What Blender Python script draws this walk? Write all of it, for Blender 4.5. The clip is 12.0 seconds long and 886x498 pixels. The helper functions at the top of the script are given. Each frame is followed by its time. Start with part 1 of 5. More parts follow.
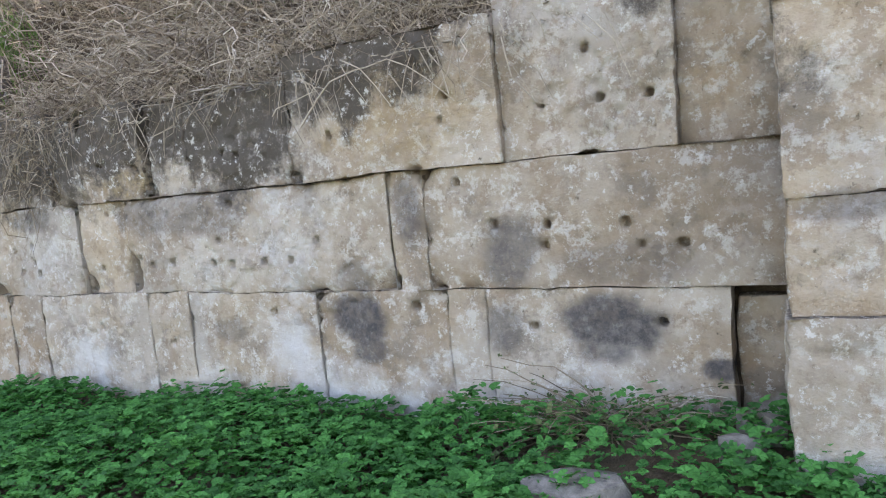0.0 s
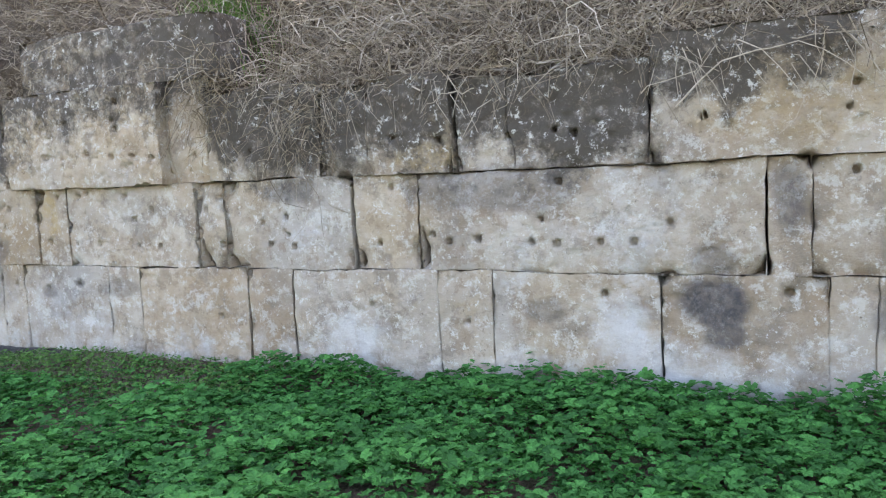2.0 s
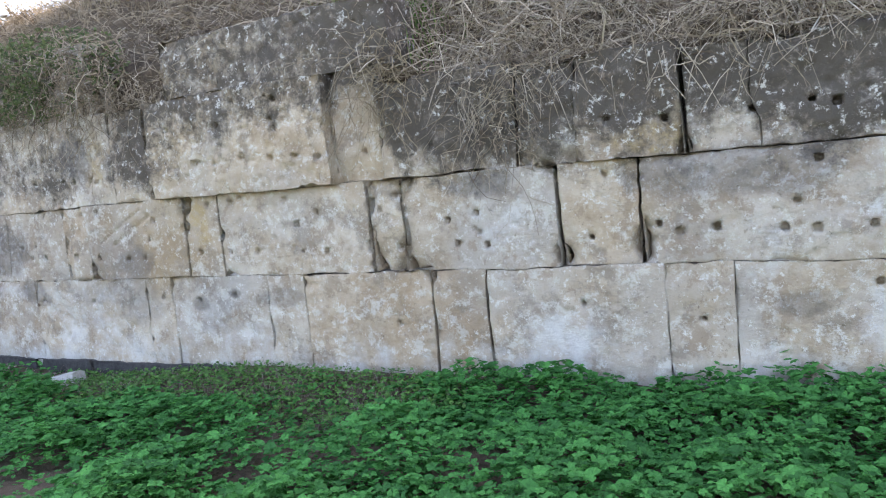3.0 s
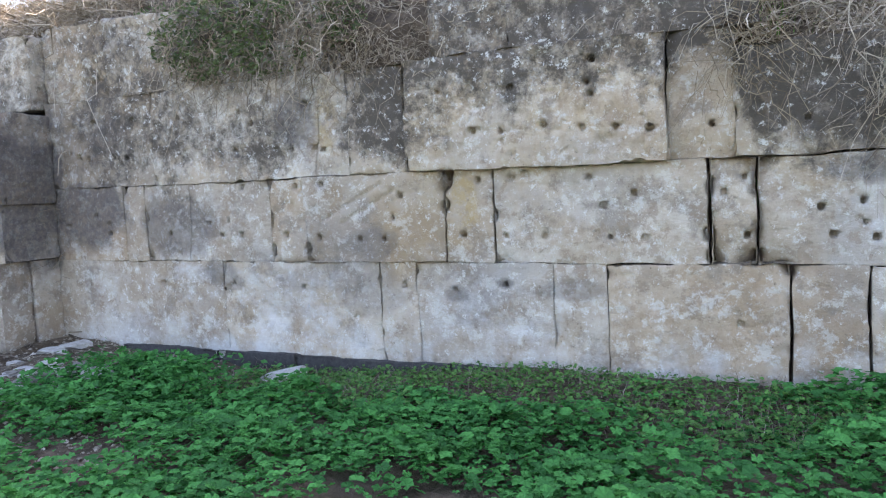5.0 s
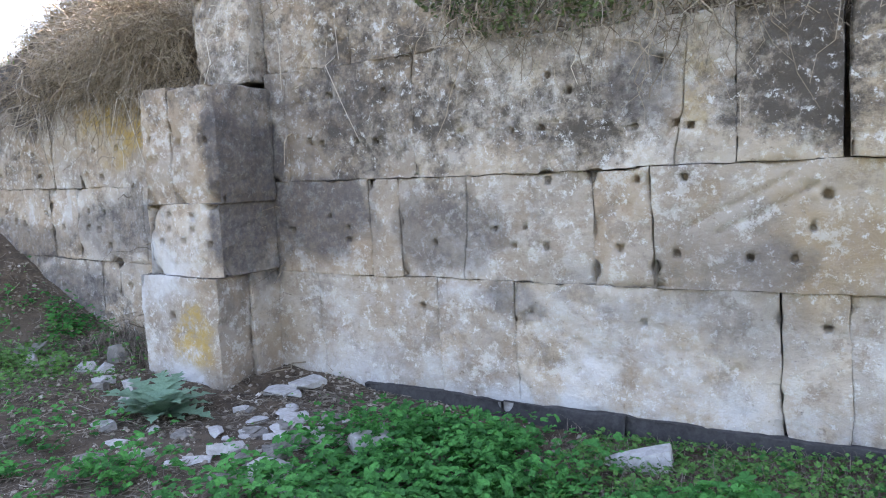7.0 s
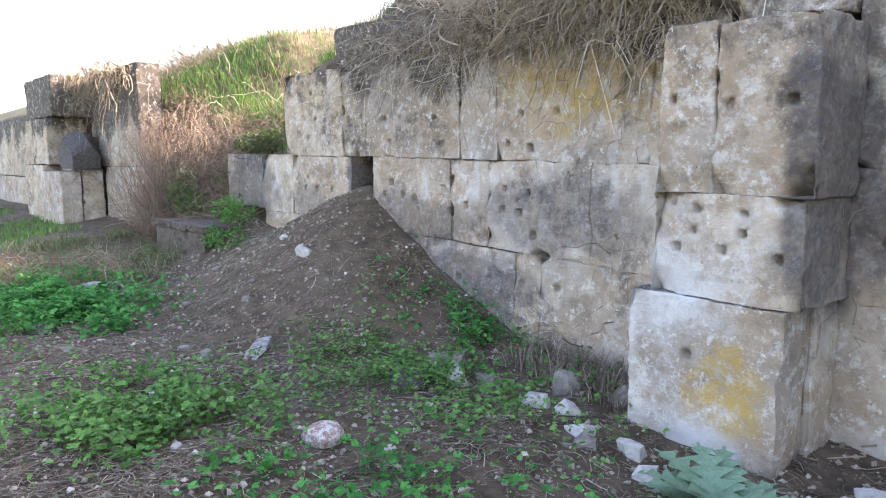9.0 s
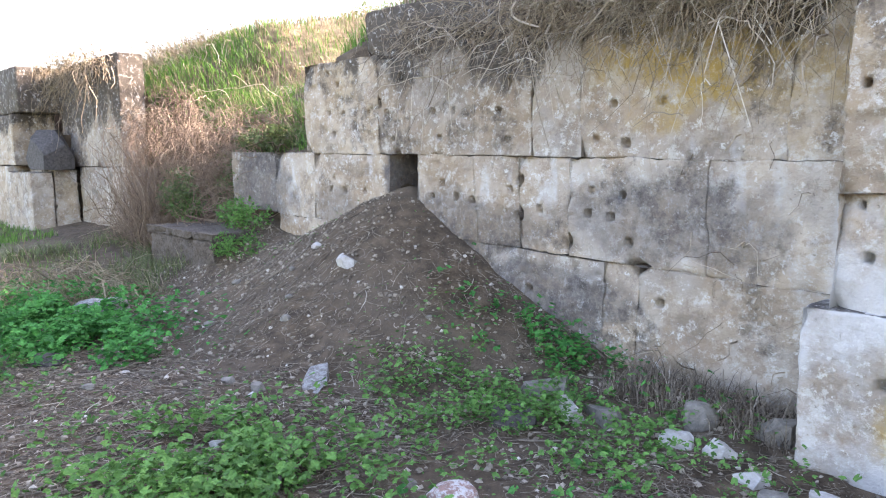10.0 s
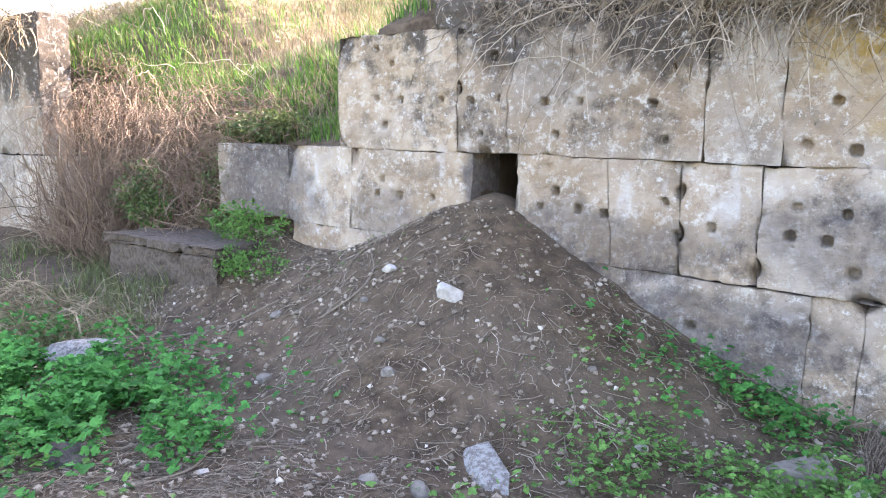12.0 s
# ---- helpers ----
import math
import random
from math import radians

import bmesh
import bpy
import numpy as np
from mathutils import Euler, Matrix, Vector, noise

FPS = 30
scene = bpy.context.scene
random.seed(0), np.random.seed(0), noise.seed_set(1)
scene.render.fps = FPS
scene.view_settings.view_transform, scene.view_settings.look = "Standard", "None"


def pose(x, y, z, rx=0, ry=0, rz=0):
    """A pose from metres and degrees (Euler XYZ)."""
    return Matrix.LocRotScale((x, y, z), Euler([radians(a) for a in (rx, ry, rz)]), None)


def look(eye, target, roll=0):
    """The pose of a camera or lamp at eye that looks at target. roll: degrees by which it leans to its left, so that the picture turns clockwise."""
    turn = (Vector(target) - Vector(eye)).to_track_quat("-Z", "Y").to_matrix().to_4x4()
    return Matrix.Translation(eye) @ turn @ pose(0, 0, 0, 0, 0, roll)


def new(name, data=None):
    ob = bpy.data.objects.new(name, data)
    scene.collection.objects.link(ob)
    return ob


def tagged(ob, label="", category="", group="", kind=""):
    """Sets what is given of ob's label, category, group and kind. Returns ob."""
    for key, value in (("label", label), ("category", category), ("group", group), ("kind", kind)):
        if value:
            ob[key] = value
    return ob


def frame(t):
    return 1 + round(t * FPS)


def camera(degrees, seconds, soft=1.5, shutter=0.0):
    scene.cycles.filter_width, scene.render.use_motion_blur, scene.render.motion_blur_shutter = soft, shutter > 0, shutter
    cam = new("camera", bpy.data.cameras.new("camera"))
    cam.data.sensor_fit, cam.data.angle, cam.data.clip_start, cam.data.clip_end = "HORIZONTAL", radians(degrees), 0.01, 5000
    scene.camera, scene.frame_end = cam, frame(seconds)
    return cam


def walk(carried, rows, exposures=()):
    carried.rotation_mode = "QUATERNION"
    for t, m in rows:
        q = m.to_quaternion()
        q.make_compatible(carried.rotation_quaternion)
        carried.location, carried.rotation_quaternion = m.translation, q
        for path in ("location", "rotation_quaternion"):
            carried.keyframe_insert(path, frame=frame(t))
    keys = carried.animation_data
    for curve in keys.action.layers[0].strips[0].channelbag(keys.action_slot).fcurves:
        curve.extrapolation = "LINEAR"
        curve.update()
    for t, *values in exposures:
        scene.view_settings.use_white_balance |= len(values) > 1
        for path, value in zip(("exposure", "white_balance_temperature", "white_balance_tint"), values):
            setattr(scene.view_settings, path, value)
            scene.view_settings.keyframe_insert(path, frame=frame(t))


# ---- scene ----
cam = camera(64.0, 12.0, soft=1.1)

METRES, EYE, TILT, LEAN, TURN = 16.0, 1.5, 0.0, 0.0, 27.4
ROWS = [
    (0.0, 0.0, 0.0, 0.0, -0.51, -5.08, 5.7),
    (0.5, -0.0438, -0.0017, -0.001, 3.96, -4.96, 5.54),
    (1.0, -0.0822, -0.0052, -0.0021, 2.03, -4.73, 3.8),
    (1.5, -0.121, 0.0001, -0.0028, -1.36, -4.95, 4.13),
    (2.0, -0.1618, 0.0111, -0.0002, -3.74, -4.7, 2.61),
    (2.5, -0.2039, 0.0264, 0.0009, -3.96, -4.78, 2.25),
    (3.0, -0.2422, 0.0469, 0.0048, -1.52, -5.21, 5.52),
    (3.5, -0.2896, 0.0639, 0.0051, 1.64, -4.97, 2.85),
    (5.5, -0.4408, 0.1204, 0.002, -6.55, -5.32, 3.03),
    (6.0, -0.4665, 0.1505, 0.0047, -7.82, -6.74, 3.46),
    (6.5, -0.4948, 0.1925, 0.0109, -1.17, -4.14, 4.01),
    (7.0, -0.5222, 0.226, 0.0124, 3.34, -5.71, 2.98),
    (7.5, -0.5595, 0.2666, 0.0142, 12.42, -6.28, 3.74),
    (9.5, -0.7086, 0.3273, 0.0181, 21.76, -7.11, 0.07),
    (10.0, -0.7453, 0.3407, 0.0176, 17.97, -7.19, 0.48),
    (10.5, -0.7851, 0.3537, 0.0186, 14.93, -7.2, 0.09),
    (11.0, -0.8184, 0.3662, 0.0182, 11.91, -7.94, -0.6),
    (11.5, -0.8504, 0.3827, 0.0203, 11.16, -8.48, -1.45),
    (12.0, -0.8767, 0.3968, 0.0221, 7.83, -7.94, -0.88),
]
walk(cam, [(t, pose(0, 0, EYE, TILT, LEAN, TURN) @ pose(METRES * x, METRES * y, METRES * z, 90 + pitch, roll, yaw)) for t, x, y, z, yaw, pitch, roll in ROWS], [(0.0, 3.32, 7950, 24), (3.5, 3.33, 7300, 22), (5.5, 3.20, 7050, 23), (6.5, 3.30, 7250, 24), (7.5, 3.36, 7200, 24), (9.5, 3.47, 7350, 24), (12.0, 3.78, 7400, 26)])

# ---- daylight ----
SUN_FROM = Vector((0.16, 0.86, 0.50)).normalized()
world = bpy.data.worlds.new("sky")
scene.world = world
world.use_nodes = True
wn = world.node_tree
sky = wn.nodes.new("ShaderNodeTexSky")
sky.sky_type = "NISHITA"
sky.sun_disc = False
sky.sun_elevation = math.asin(SUN_FROM.z)
sky.sun_rotation = math.atan2(SUN_FROM.x, SUN_FROM.y)
sky.air_density, sky.dust_density, sky.ozone_density = 1.0, 2.0, 1.0
wn.links.new(sky.outputs[0], wn.nodes["Background"].inputs[0])
wn.nodes["Background"].inputs[1].default_value = 0.12
sun = new("sun", bpy.data.lights.new("sun", "SUN"))
sun.data.energy, sun.data.angle, sun.data.color = 5.0, radians(0.6), (1.0, 0.94, 0.84)
sun.matrix_world = look(SUN_FROM * 60, (0, 0, 0))

# ---- noise and mesh helpers ----


def hash3(i, j, k):
    h = (i.astype(np.int64) * 374761393 + j.astype(np.int64) * 668265263 + k.astype(np.int64) * 2147483647) & 0xFFFFFFFF
    h = ((h ^ (h >> 13)) * 1274126177) & 0xFFFFFFFF
    h = ((h ^ (h >> 16)) * 2246822519) & 0xFFFFFFFF
    return ((h ^ (h >> 15)) & 0xFFFFFF) / 16777216.0


def vnoise(p):
    """Value noise of points (n, 3), about -1 to 1."""
    c = np.floor(p)
    f = p - c
    f = f * f * (3 - 2 * f)
    c = c.astype(np.int64)
    out = 0
    for a in (0, 1):
        wa = f[:, 0] if a else 1 - f[:, 0]
        for b in (0, 1):
            wb = f[:, 1] if b else 1 - f[:, 1]
            for d in (0, 1):
                wd = f[:, 2] if d else 1 - f[:, 2]
                out = out + wa * wb * wd * hash3(c[:, 0] + a, c[:, 1] + b, c[:, 2] + d)
    return out * 2 - 1


def fbm(p, octaves=4, gain=0.5):
    total, amp, norm = 0, 1.0, 0
    for i in range(octaves):
        total = total + amp * vnoise(p * 2.0 ** i + 17.3 * i)
        norm += amp
        amp *= gain
    return total / norm * 1.6


def step(a, b, x):
    t = np.clip((x - a) / (b - a), 0, 1)
    return t * t * (3 - 2 * t)


def mesh_of(name, v, faces, smooth=True, mats=()):
    """A mesh from numpy vertices and one array of triangles or quads."""
    me = bpy.data.meshes.new(name)
    f = np.asarray(faces, np.int32)
    n = f.shape[1]
    me.vertices.add(len(v))
    me.vertices.foreach_set("co", np.asarray(v, np.float32).ravel())
    me.loops.add(f.size)
    me.loops.foreach_set("vertex_index", f.ravel())
    me.polygons.add(len(f))
    me.polygons.foreach_set("loop_start", np.arange(0, f.size, n, dtype=np.int32))
    me.polygons.foreach_set("loop_total", np.full(len(f), n, np.int32))
    me.polygons.foreach_set("use_smooth", np.full(len(f), smooth))
    me.update(calc_edges=True)
    for m in mats:
        me.materials.append(m)
    return me


def wear_on(me, values):
    at = me.color_attributes.new("wear", "FLOAT_COLOR", "POINT")
    at.data.foreach_set("color", np.asarray(values, np.float32).ravel())


def tubes(paths, radii, sides=3):
    """Stems: paths (n, k, 3), radii (n, k). Gives vertices and quads."""
    n, k, _ = paths.shape
    d = np.gradient(paths, axis=1)
    d /= np.linalg.norm(d, axis=2, keepdims=True) + 1e-9
    ref = np.zeros_like(d)
    ref[..., 0] = 0.31
    ref[..., 1] = 0.55
    ref[..., 2] = 0.77
    u = np.cross(d, ref)
    u /= np.linalg.norm(u, axis=2, keepdims=True) + 1e-9
    w = np.cross(d, u)
    ang = np.arange(sides) * 2 * np.pi / sides
    v = paths[:, :, None, :] + radii[:, :, None, None] * (np.cos(ang)[:, None] * u[:, :, None, :] + np.sin(ang)[:, None] * w[:, :, None, :])
    idx = np.arange(n * k * sides).reshape(n, k, sides)
    a, b = idx[:, :-1], idx[:, 1:]
    q = np.stack([a, np.roll(a, -1, 2), np.roll(b, -1, 2), b], -1).reshape(-1, 4)
    return v.reshape(-1, 3), q


def strips(paths, widths, side):
    """Flat blades: paths (n, k, 3), widths (n, k), side (n, 3)."""
    n, k, _ = paths.shape
    off = widths[:, :, None] * side[:, None, :]
    v = np.stack([paths - off, paths + off], 2)
    idx = np.arange(n * k * 2).reshape(n, k, 2)
    q = np.stack([idx[:, :-1, 0], idx[:, :-1, 1], idx[:, 1:, 1], idx[:, 1:, 0]], -1).reshape(-1, 4)
    return v.reshape(-1, 3), q


def placed(tv, tf, pos, yaw, tilt, tilt_to, size):
    """Copies of a template (vertices, faces) with a turn, a tilt and a size each."""
    n = len(pos)
    cy, sy = np.cos(yaw), np.sin(yaw)
    p = tv[None] * size[:, None, None]
    x, y, z = p[..., 0] * cy[:, None] - p[..., 1] * sy[:, None], p[..., 0] * sy[:, None] + p[..., 1] * cy[:, None], p[..., 2]
    ax = np.stack([np.cos(tilt_to), np.sin(tilt_to), np.zeros(n)], 1)
    q = np.stack([x, y, z], -1)
    c, s = np.cos(tilt)[:, None, None], np.sin(tilt)[:, None, None]
    axe = np.broadcast_to(ax[:, None], q.shape)
    q = q * c + np.cross(axe, q) * s + axe * np.sum(axe * q, -1, keepdims=True) * (1 - c)
    v = (q + pos[:, None]).reshape(-1, 3)
    f = (tf[None] + (np.arange(n) * len(tv))[:, None, None]).reshape(-1, tf.shape[1])
    return v, f


rng = np.random.default_rng(5)

# ---- materials ----


def material(name, rough=0.9):
    m = bpy.data.materials.new(name)
    m.use_nodes = True
    t = m.node_tree
    b = t.nodes["Principled BSDF"]
    b.inputs["Roughness"].default_value = rough
    b.inputs["Specular IOR Level"].default_value = 0.25
    return m, t, b


def node(t, kind, **values):
    n = t.nodes.new(kind)
    for key, value in values.items():
        n.inputs[key.replace("_", " ")].default_value = value
    return n


def noise_node(t, co, scale, detail=6.0, rough=0.6, distortion=0.0):
    n = node(t, "ShaderNodeTexNoise", Scale=scale, Detail=detail, Roughness=rough, Distortion=distortion)
    t.links.new(co, n.inputs["Vector"])
    return n.outputs["Fac"]


def ramp(t, fac, stops):
    r = t.nodes.new("ShaderNodeValToRGB")
    e = r.color_ramp.elements
    while len(e) < len(stops):
        e.new(0.5)
    for el, (at, c) in zip(e, stops):
        el.position = at
        el.color = (*c, 1) if len(c) == 3 else c
    t.links.new(fac, r.inputs[0])
    return r.outputs[0]


def blend(t, fac, a, b, kind="MIX"):
    m = t.nodes.new("ShaderNodeMix")
    m.data_type, m.blend_type = "RGBA", kind
    for sock, value in ((m.inputs[0], fac), (m.inputs[6], a), (m.inputs[7], b)):
        if isinstance(value, (int, float)):
            sock.default_value = value
        elif isinstance(value, tuple):
            sock.default_value = (*value, 1)
        else:
            t.links.new(value, sock)
    return m.outputs[2]


def maths(t, op, a, b=0.0, clamp=False):
    m = t.nodes.new("ShaderNodeMath")
    m.operation, m.use_clamp = op, clamp
    for sock, value in ((m.inputs[0], a), (m.inputs[1], b)):
        if isinstance(value, (int, float)):
            sock.default_value = value
        else:
            t.links.new(value, sock)
    return m.outputs[0]


def bump(t, b, height, strength, distance):
    n = node(t, "ShaderNodeBump", Strength=strength, Distance=distance)
    t.links.new(height, n.inputs["Height"])
    t.links.new(n.outputs[0], b.inputs["Normal"])


def position(t):
    return t.nodes.new("ShaderNodeNewGeometry").outputs["Position"]


def grey(v):
    return (v, v, v)


def limestone():
    """Weathered limestone: wear's red is soot and other dark marks, green black lichen, blue lime bloom, alpha ochre
    crust.
    """
    m, t, b = material("limestone")
    co = position(t)
    shifted = t.nodes.new("ShaderNodeVectorMath")
    shifted.inputs[1].default_value = (31.7, 11.3, 5.9)
    t.links.new(co, shifted.inputs[0])
    co2 = shifted.outputs[0]
    mid = noise_node(t, co, 4.5, 12, 0.74)
    fine = noise_node(t, co, 38.0, 6, 0.7)
    speck = noise_node(t, co, 120.0, 3, 0.7)
    info = t.nodes.new("ShaderNodeObjectInfo")
    at = t.nodes.new("ShaderNodeAttribute")
    at.attribute_name = "wear"
    sep = t.nodes.new("ShaderNodeSeparateColor")
    t.links.new(at.outputs["Color"], sep.inputs[0])
    base = ramp(t, mid, [(0.30, (0.235, 0.190, 0.143)), (0.45, (0.300, 0.250, 0.195)), (0.57, (0.355, 0.308, 0.250)), (0.70, (0.42, 0.38, 0.322))])
    pale = ramp(t, noise_node(t, co2, 1.9, 11, 0.64), [(0.48, grey(0)), (0.58, grey(0.6))])
    base = blend(t, pale, base, (0.44, 0.408, 0.362))
    tan = ramp(t, noise_node(t, co2, 1.2, 8, 0.58, 0.4), [(0.52, grey(0)), (0.62, grey(0.5))])
    base = blend(t, tan, base, (0.275, 0.212, 0.148))
    veil = ramp(t, noise_node(t, co, 0.9, 7, 0.62), [(0.50, grey(0)), (0.60, grey(0.5))])
    base = blend(t, veil, base, (0.30, 0.29, 0.278))
    tone = ramp(t, info.outputs["Random"], [(0.0, (0.80, 0.74, 0.68)), (0.22, (1.04, 0.94, 0.83)), (0.45, (0.92, 0.90, 0.89)), (0.7, (1.14, 1.09, 1.03)), (0.88, (0.93, 0.83, 0.73)), (1.0, (1.10, 1.02, 0.92))])
    base = blend(t, 1.0, base, tone, "MULTIPLY")
    dirt = ramp(t, noise_node(t, co, 2.6, 11, 0.72), [(0.52, grey(0)), (0.60, grey(0.62))])
    base = blend(t, dirt, base, (0.165, 0.136, 0.110))
    spall = ramp(t, noise_node(t, co, 3.3, 11, 0.72), [(0.555, grey(0)), (0.578, grey(0.6))])
    base = blend(t, spall, base, (0.24, 0.180, 0.128))
    scrape = ramp(t, noise_node(t, co, 6.5, 13, 0.80), [(0.535, grey(0)), (0.58, grey(0.6))])
    base = blend(t, scrape, base, (0.49, 0.465, 0.42))
    crust = ramp(t, noise_node(t, co2, 15.0, 10, 0.78), [(0.575, grey(0)), (0.61, grey(0.75))])
    base = blend(t, crust, base, (0.54, 0.52, 0.48))
    pit = ramp(t, noise_node(t, co, 24.0, 9, 0.78), [(0.33, grey(0.85)), (0.40, grey(0))])
    base = blend(t, pit, base, (0.11, 0.088, 0.066))
    lime_n = maths(t, "MULTIPLY", maths(t, "SUBTRACT", noise_node(t, co, 6.0, 13, 0.74), 0.5), 3.0)
    lime = maths(t, "ADD", maths(t, "SUBTRACT", maths(t, "MULTIPLY", sep.outputs[2], 1.7), 0.55), lime_n, True)
    lime = maths(t, "MULTIPLY", lime, ramp(t, sep.outputs[2], [(0.0, grey(0)), (0.25, grey(0.78))]))
    base = blend(t, lime, base, (0.47, 0.468, 0.462))
    ochre_n = ramp(t, noise_node(t, co, 11.0, 9, 0.74), [(0.38, grey(0.0)), (0.56, grey(1))])
    base = blend(t, maths(t, "MULTIPLY", at.outputs["Alpha"], ochre_n, True), base, (0.33, 0.22, 0.065))
    lich_n = maths(t, "MULTIPLY", maths(t, "SUBTRACT", noise_node(t, co, 8.0, 14, 0.80), 0.5), 5.0)
    lich = maths(t, "ADD", maths(t, "SUBTRACT", maths(t, "MULTIPLY", sep.outputs[1], 1.55), 0.38), lich_n, True)
    lich = maths(t, "MULTIPLY", lich, ramp(t, sep.outputs[1], [(0.0, grey(0)), (0.3, grey(0.94))]))
    base = blend(t, lich, base, (0.062, 0.052, 0.043))
    fleck = ramp(t, noise_node(t, co2, 14.0, 13, 0.80), [(0.565, grey(0)), (0.60, grey(0.9))])
    base = blend(t, maths(t, "MULTIPLY", fleck, ramp(t, sep.outputs[1], [(0.05, grey(0.3)), (0.4, grey(1))])), base, (0.49, 0.475, 0.44))
    soot_dark_n = ramp(t, noise_node(t, co, 20.0, 10, 0.76), [(0.40, grey(1)), (0.62, grey(0.68))])
    base = blend(t, maths(t, "MULTIPLY", sep.outputs[0], soot_dark_n, True), base, (0.065, 0.060, 0.062))
    t.links.new(base, b.inputs["Base Color"])
    h = maths(t, "ADD", maths(t, "MULTIPLY", mid, 0.5), maths(t, "MULTIPLY", fine, 0.6))
    h = maths(t, "SUBTRACT", h, maths(t, "MULTIPLY", pit, 0.18))
    h = maths(t, "ADD", h, maths(t, "MULTIPLY", crust, 0.06))
    h = maths(t, "ADD", h, maths(t, "MULTIPLY", speck, 0.14))
    bump(t, b, h, 0.8, 0.028)
    return m


def soil():
    m, t, b = material("soil", 0.95)
    co = position(t)
    big = noise_node(t, co, 0.8, 5, 0.6, 0.3)
    mid = noise_node(t, co, 7.0, 8, 0.7)
    fine = noise_node(t, co, 60.0, 5, 0.7)
    c = ramp(t, mid, [(0.34, (0.031, 0.021, 0.0125)), (0.5, (0.072, 0.050, 0.031)), (0.66, (0.135, 0.098, 0.064))])
    c = blend(t, ramp(t, big, [(0.4, grey(0)), (0.65, grey(0.6))]), c, (0.115, 0.088, 0.062))
    c = blend(t, ramp(t, fine, [(0.62, grey(0)), (0.74, grey(0.55))]), c, (0.32, 0.27, 0.20))
    at = t.nodes.new("ShaderNodeAttribute")
    at.attribute_name = "wear"
    sep = t.nodes.new("ShaderNodeSeparateColor")
    t.links.new(at.outputs["Color"], sep.inputs[0])
    c = blend(t, maths(t, "MULTIPLY", sep.outputs[1], ramp(t, mid, [(0.3, grey(0.4)), (0.6, grey(1))]), True), c, (0.075, 0.115, 0.028))
    c = blend(t, maths(t, "MULTIPLY", sep.outputs[2], ramp(t, mid, [(0.3, grey(0.4)), (0.6, grey(1))]), True), c, (0.30, 0.24, 0.15))
    t.links.new(c, b.inputs["Base Color"])
    bump(t, b, maths(t, "ADD", mid, maths(t, "MULTIPLY", fine, 0.35)), 0.9, 0.03)
    return m


def plant(name, dark, light, dry=None, rough=0.6, through_light=0.25):
    """Leaves and stems, told apart by the random number of each piece."""
    m, t, b = material(name, rough)
    geo = t.nodes.new("ShaderNodeNewGeometry")
    stops = [(0.0, dark), (0.75, light)] + ([(0.93, light), (1.0, dry)] if dry else [(1.0, light)])
    c = ramp(t, geo.outputs["Random Per Island"], stops)
    c = blend(t, ramp(t, noise_node(t, geo.outputs["Position"], 45.0, 3, 0.6), [(0.35, grey(0.35)), (0.6, grey(0))]), c, tuple(0.55 * a for a in dark))
    t.links.new(c, b.inputs["Base Color"])
    if through_light:
        tr = t.nodes.new("ShaderNodeBsdfTranslucent")
        t.links.new(c, tr.inputs[0])
        mix = node(t, "ShaderNodeMixShader", Fac=through_light)
        t.links.new(b.outputs[0], mix.inputs[1])
        t.links.new(tr.outputs[0], mix.inputs[2])
        t.links.new(mix.outputs[0], t.nodes["Material Output"].inputs[0])
    return m


def rubble(name, dark, light, patch=None):
    m, t, b = material(name, 0.85)
    co = position(t)
    c = ramp(t, noise_node(t, co, 22.0, 7, 0.7, 0.4), [(0.3, dark), (0.65, light)])
    if patch:
        c = blend(t, ramp(t, noise_node(t, co, 26.0, 10, 0.8), [(0.47, grey(0)), (0.53, grey(0.9))]), c, patch)
    t.links.new(c, b.inputs["Base Color"])
    bump(t, b, noise_node(t, co, 60.0, 6, 0.7), 0.6, 0.01)
    return m


STONE = limestone()
SOIL = soil()
MALLOW = plant("mallow leaf", (0.021, 0.112, 0.026), (0.064, 0.270, 0.060), None, 0.75, 0.32)
WEED = plant("weed leaf", (0.04, 0.11, 0.022), (0.11, 0.26, 0.06))
GRASS = plant("grass blade", (0.045, 0.125, 0.018), (0.135, 0.265, 0.055), (0.40, 0.37, 0.19), 0.6, 0.4)
OLIVE = plant("olive grass", (0.06, 0.085, 0.03), (0.17, 0.19, 0.08), (0.36, 0.31, 0.2))
STRAW = plant("dry grass", (0.13, 0.095, 0.06), (0.34, 0.275, 0.19), (0.44, 0.38, 0.29), 0.8, 0.15)
TWIG = plant("dry twig", (0.085, 0.062, 0.043), (0.33, 0.27, 0.20), (0.54, 0.47, 0.38), 0.85, 0.0)
STALK = plant("bare stalk", (0.20, 0.165, 0.125), (0.42, 0.36, 0.285), (0.60, 0.54, 0.45), 0.85, 0.0)
LITTER = plant("dead stem", (0.06, 0.046, 0.034), (0.23, 0.19, 0.145), (0.48, 0.42, 0.34), 0.85, 0.0)
RUSSET = plant("russet brush", (0.12, 0.085, 0.062), (0.28, 0.205, 0.148), (0.42, 0.34, 0.25), 0.85, 0.1)
BUSH = plant("bush leaf", (0.045, 0.075, 0.03), (0.12, 0.16, 0.06))
THISTLE = plant("thistle leaf", (0.085, 0.165, 0.095), (0.18, 0.29, 0.19))
BENCH_ROCK = rubble("earthy bench stone", (0.030, 0.022, 0.016), (0.075, 0.058, 0.044), (0.10, 0.082, 0.066))
WHITE_ROCK = rubble("white rubble", (0.25, 0.235, 0.21), (0.44, 0.42, 0.39))
GREY_ROCK = rubble("grey rubble", (0.085, 0.077, 0.066), (0.22, 0.20, 0.172))
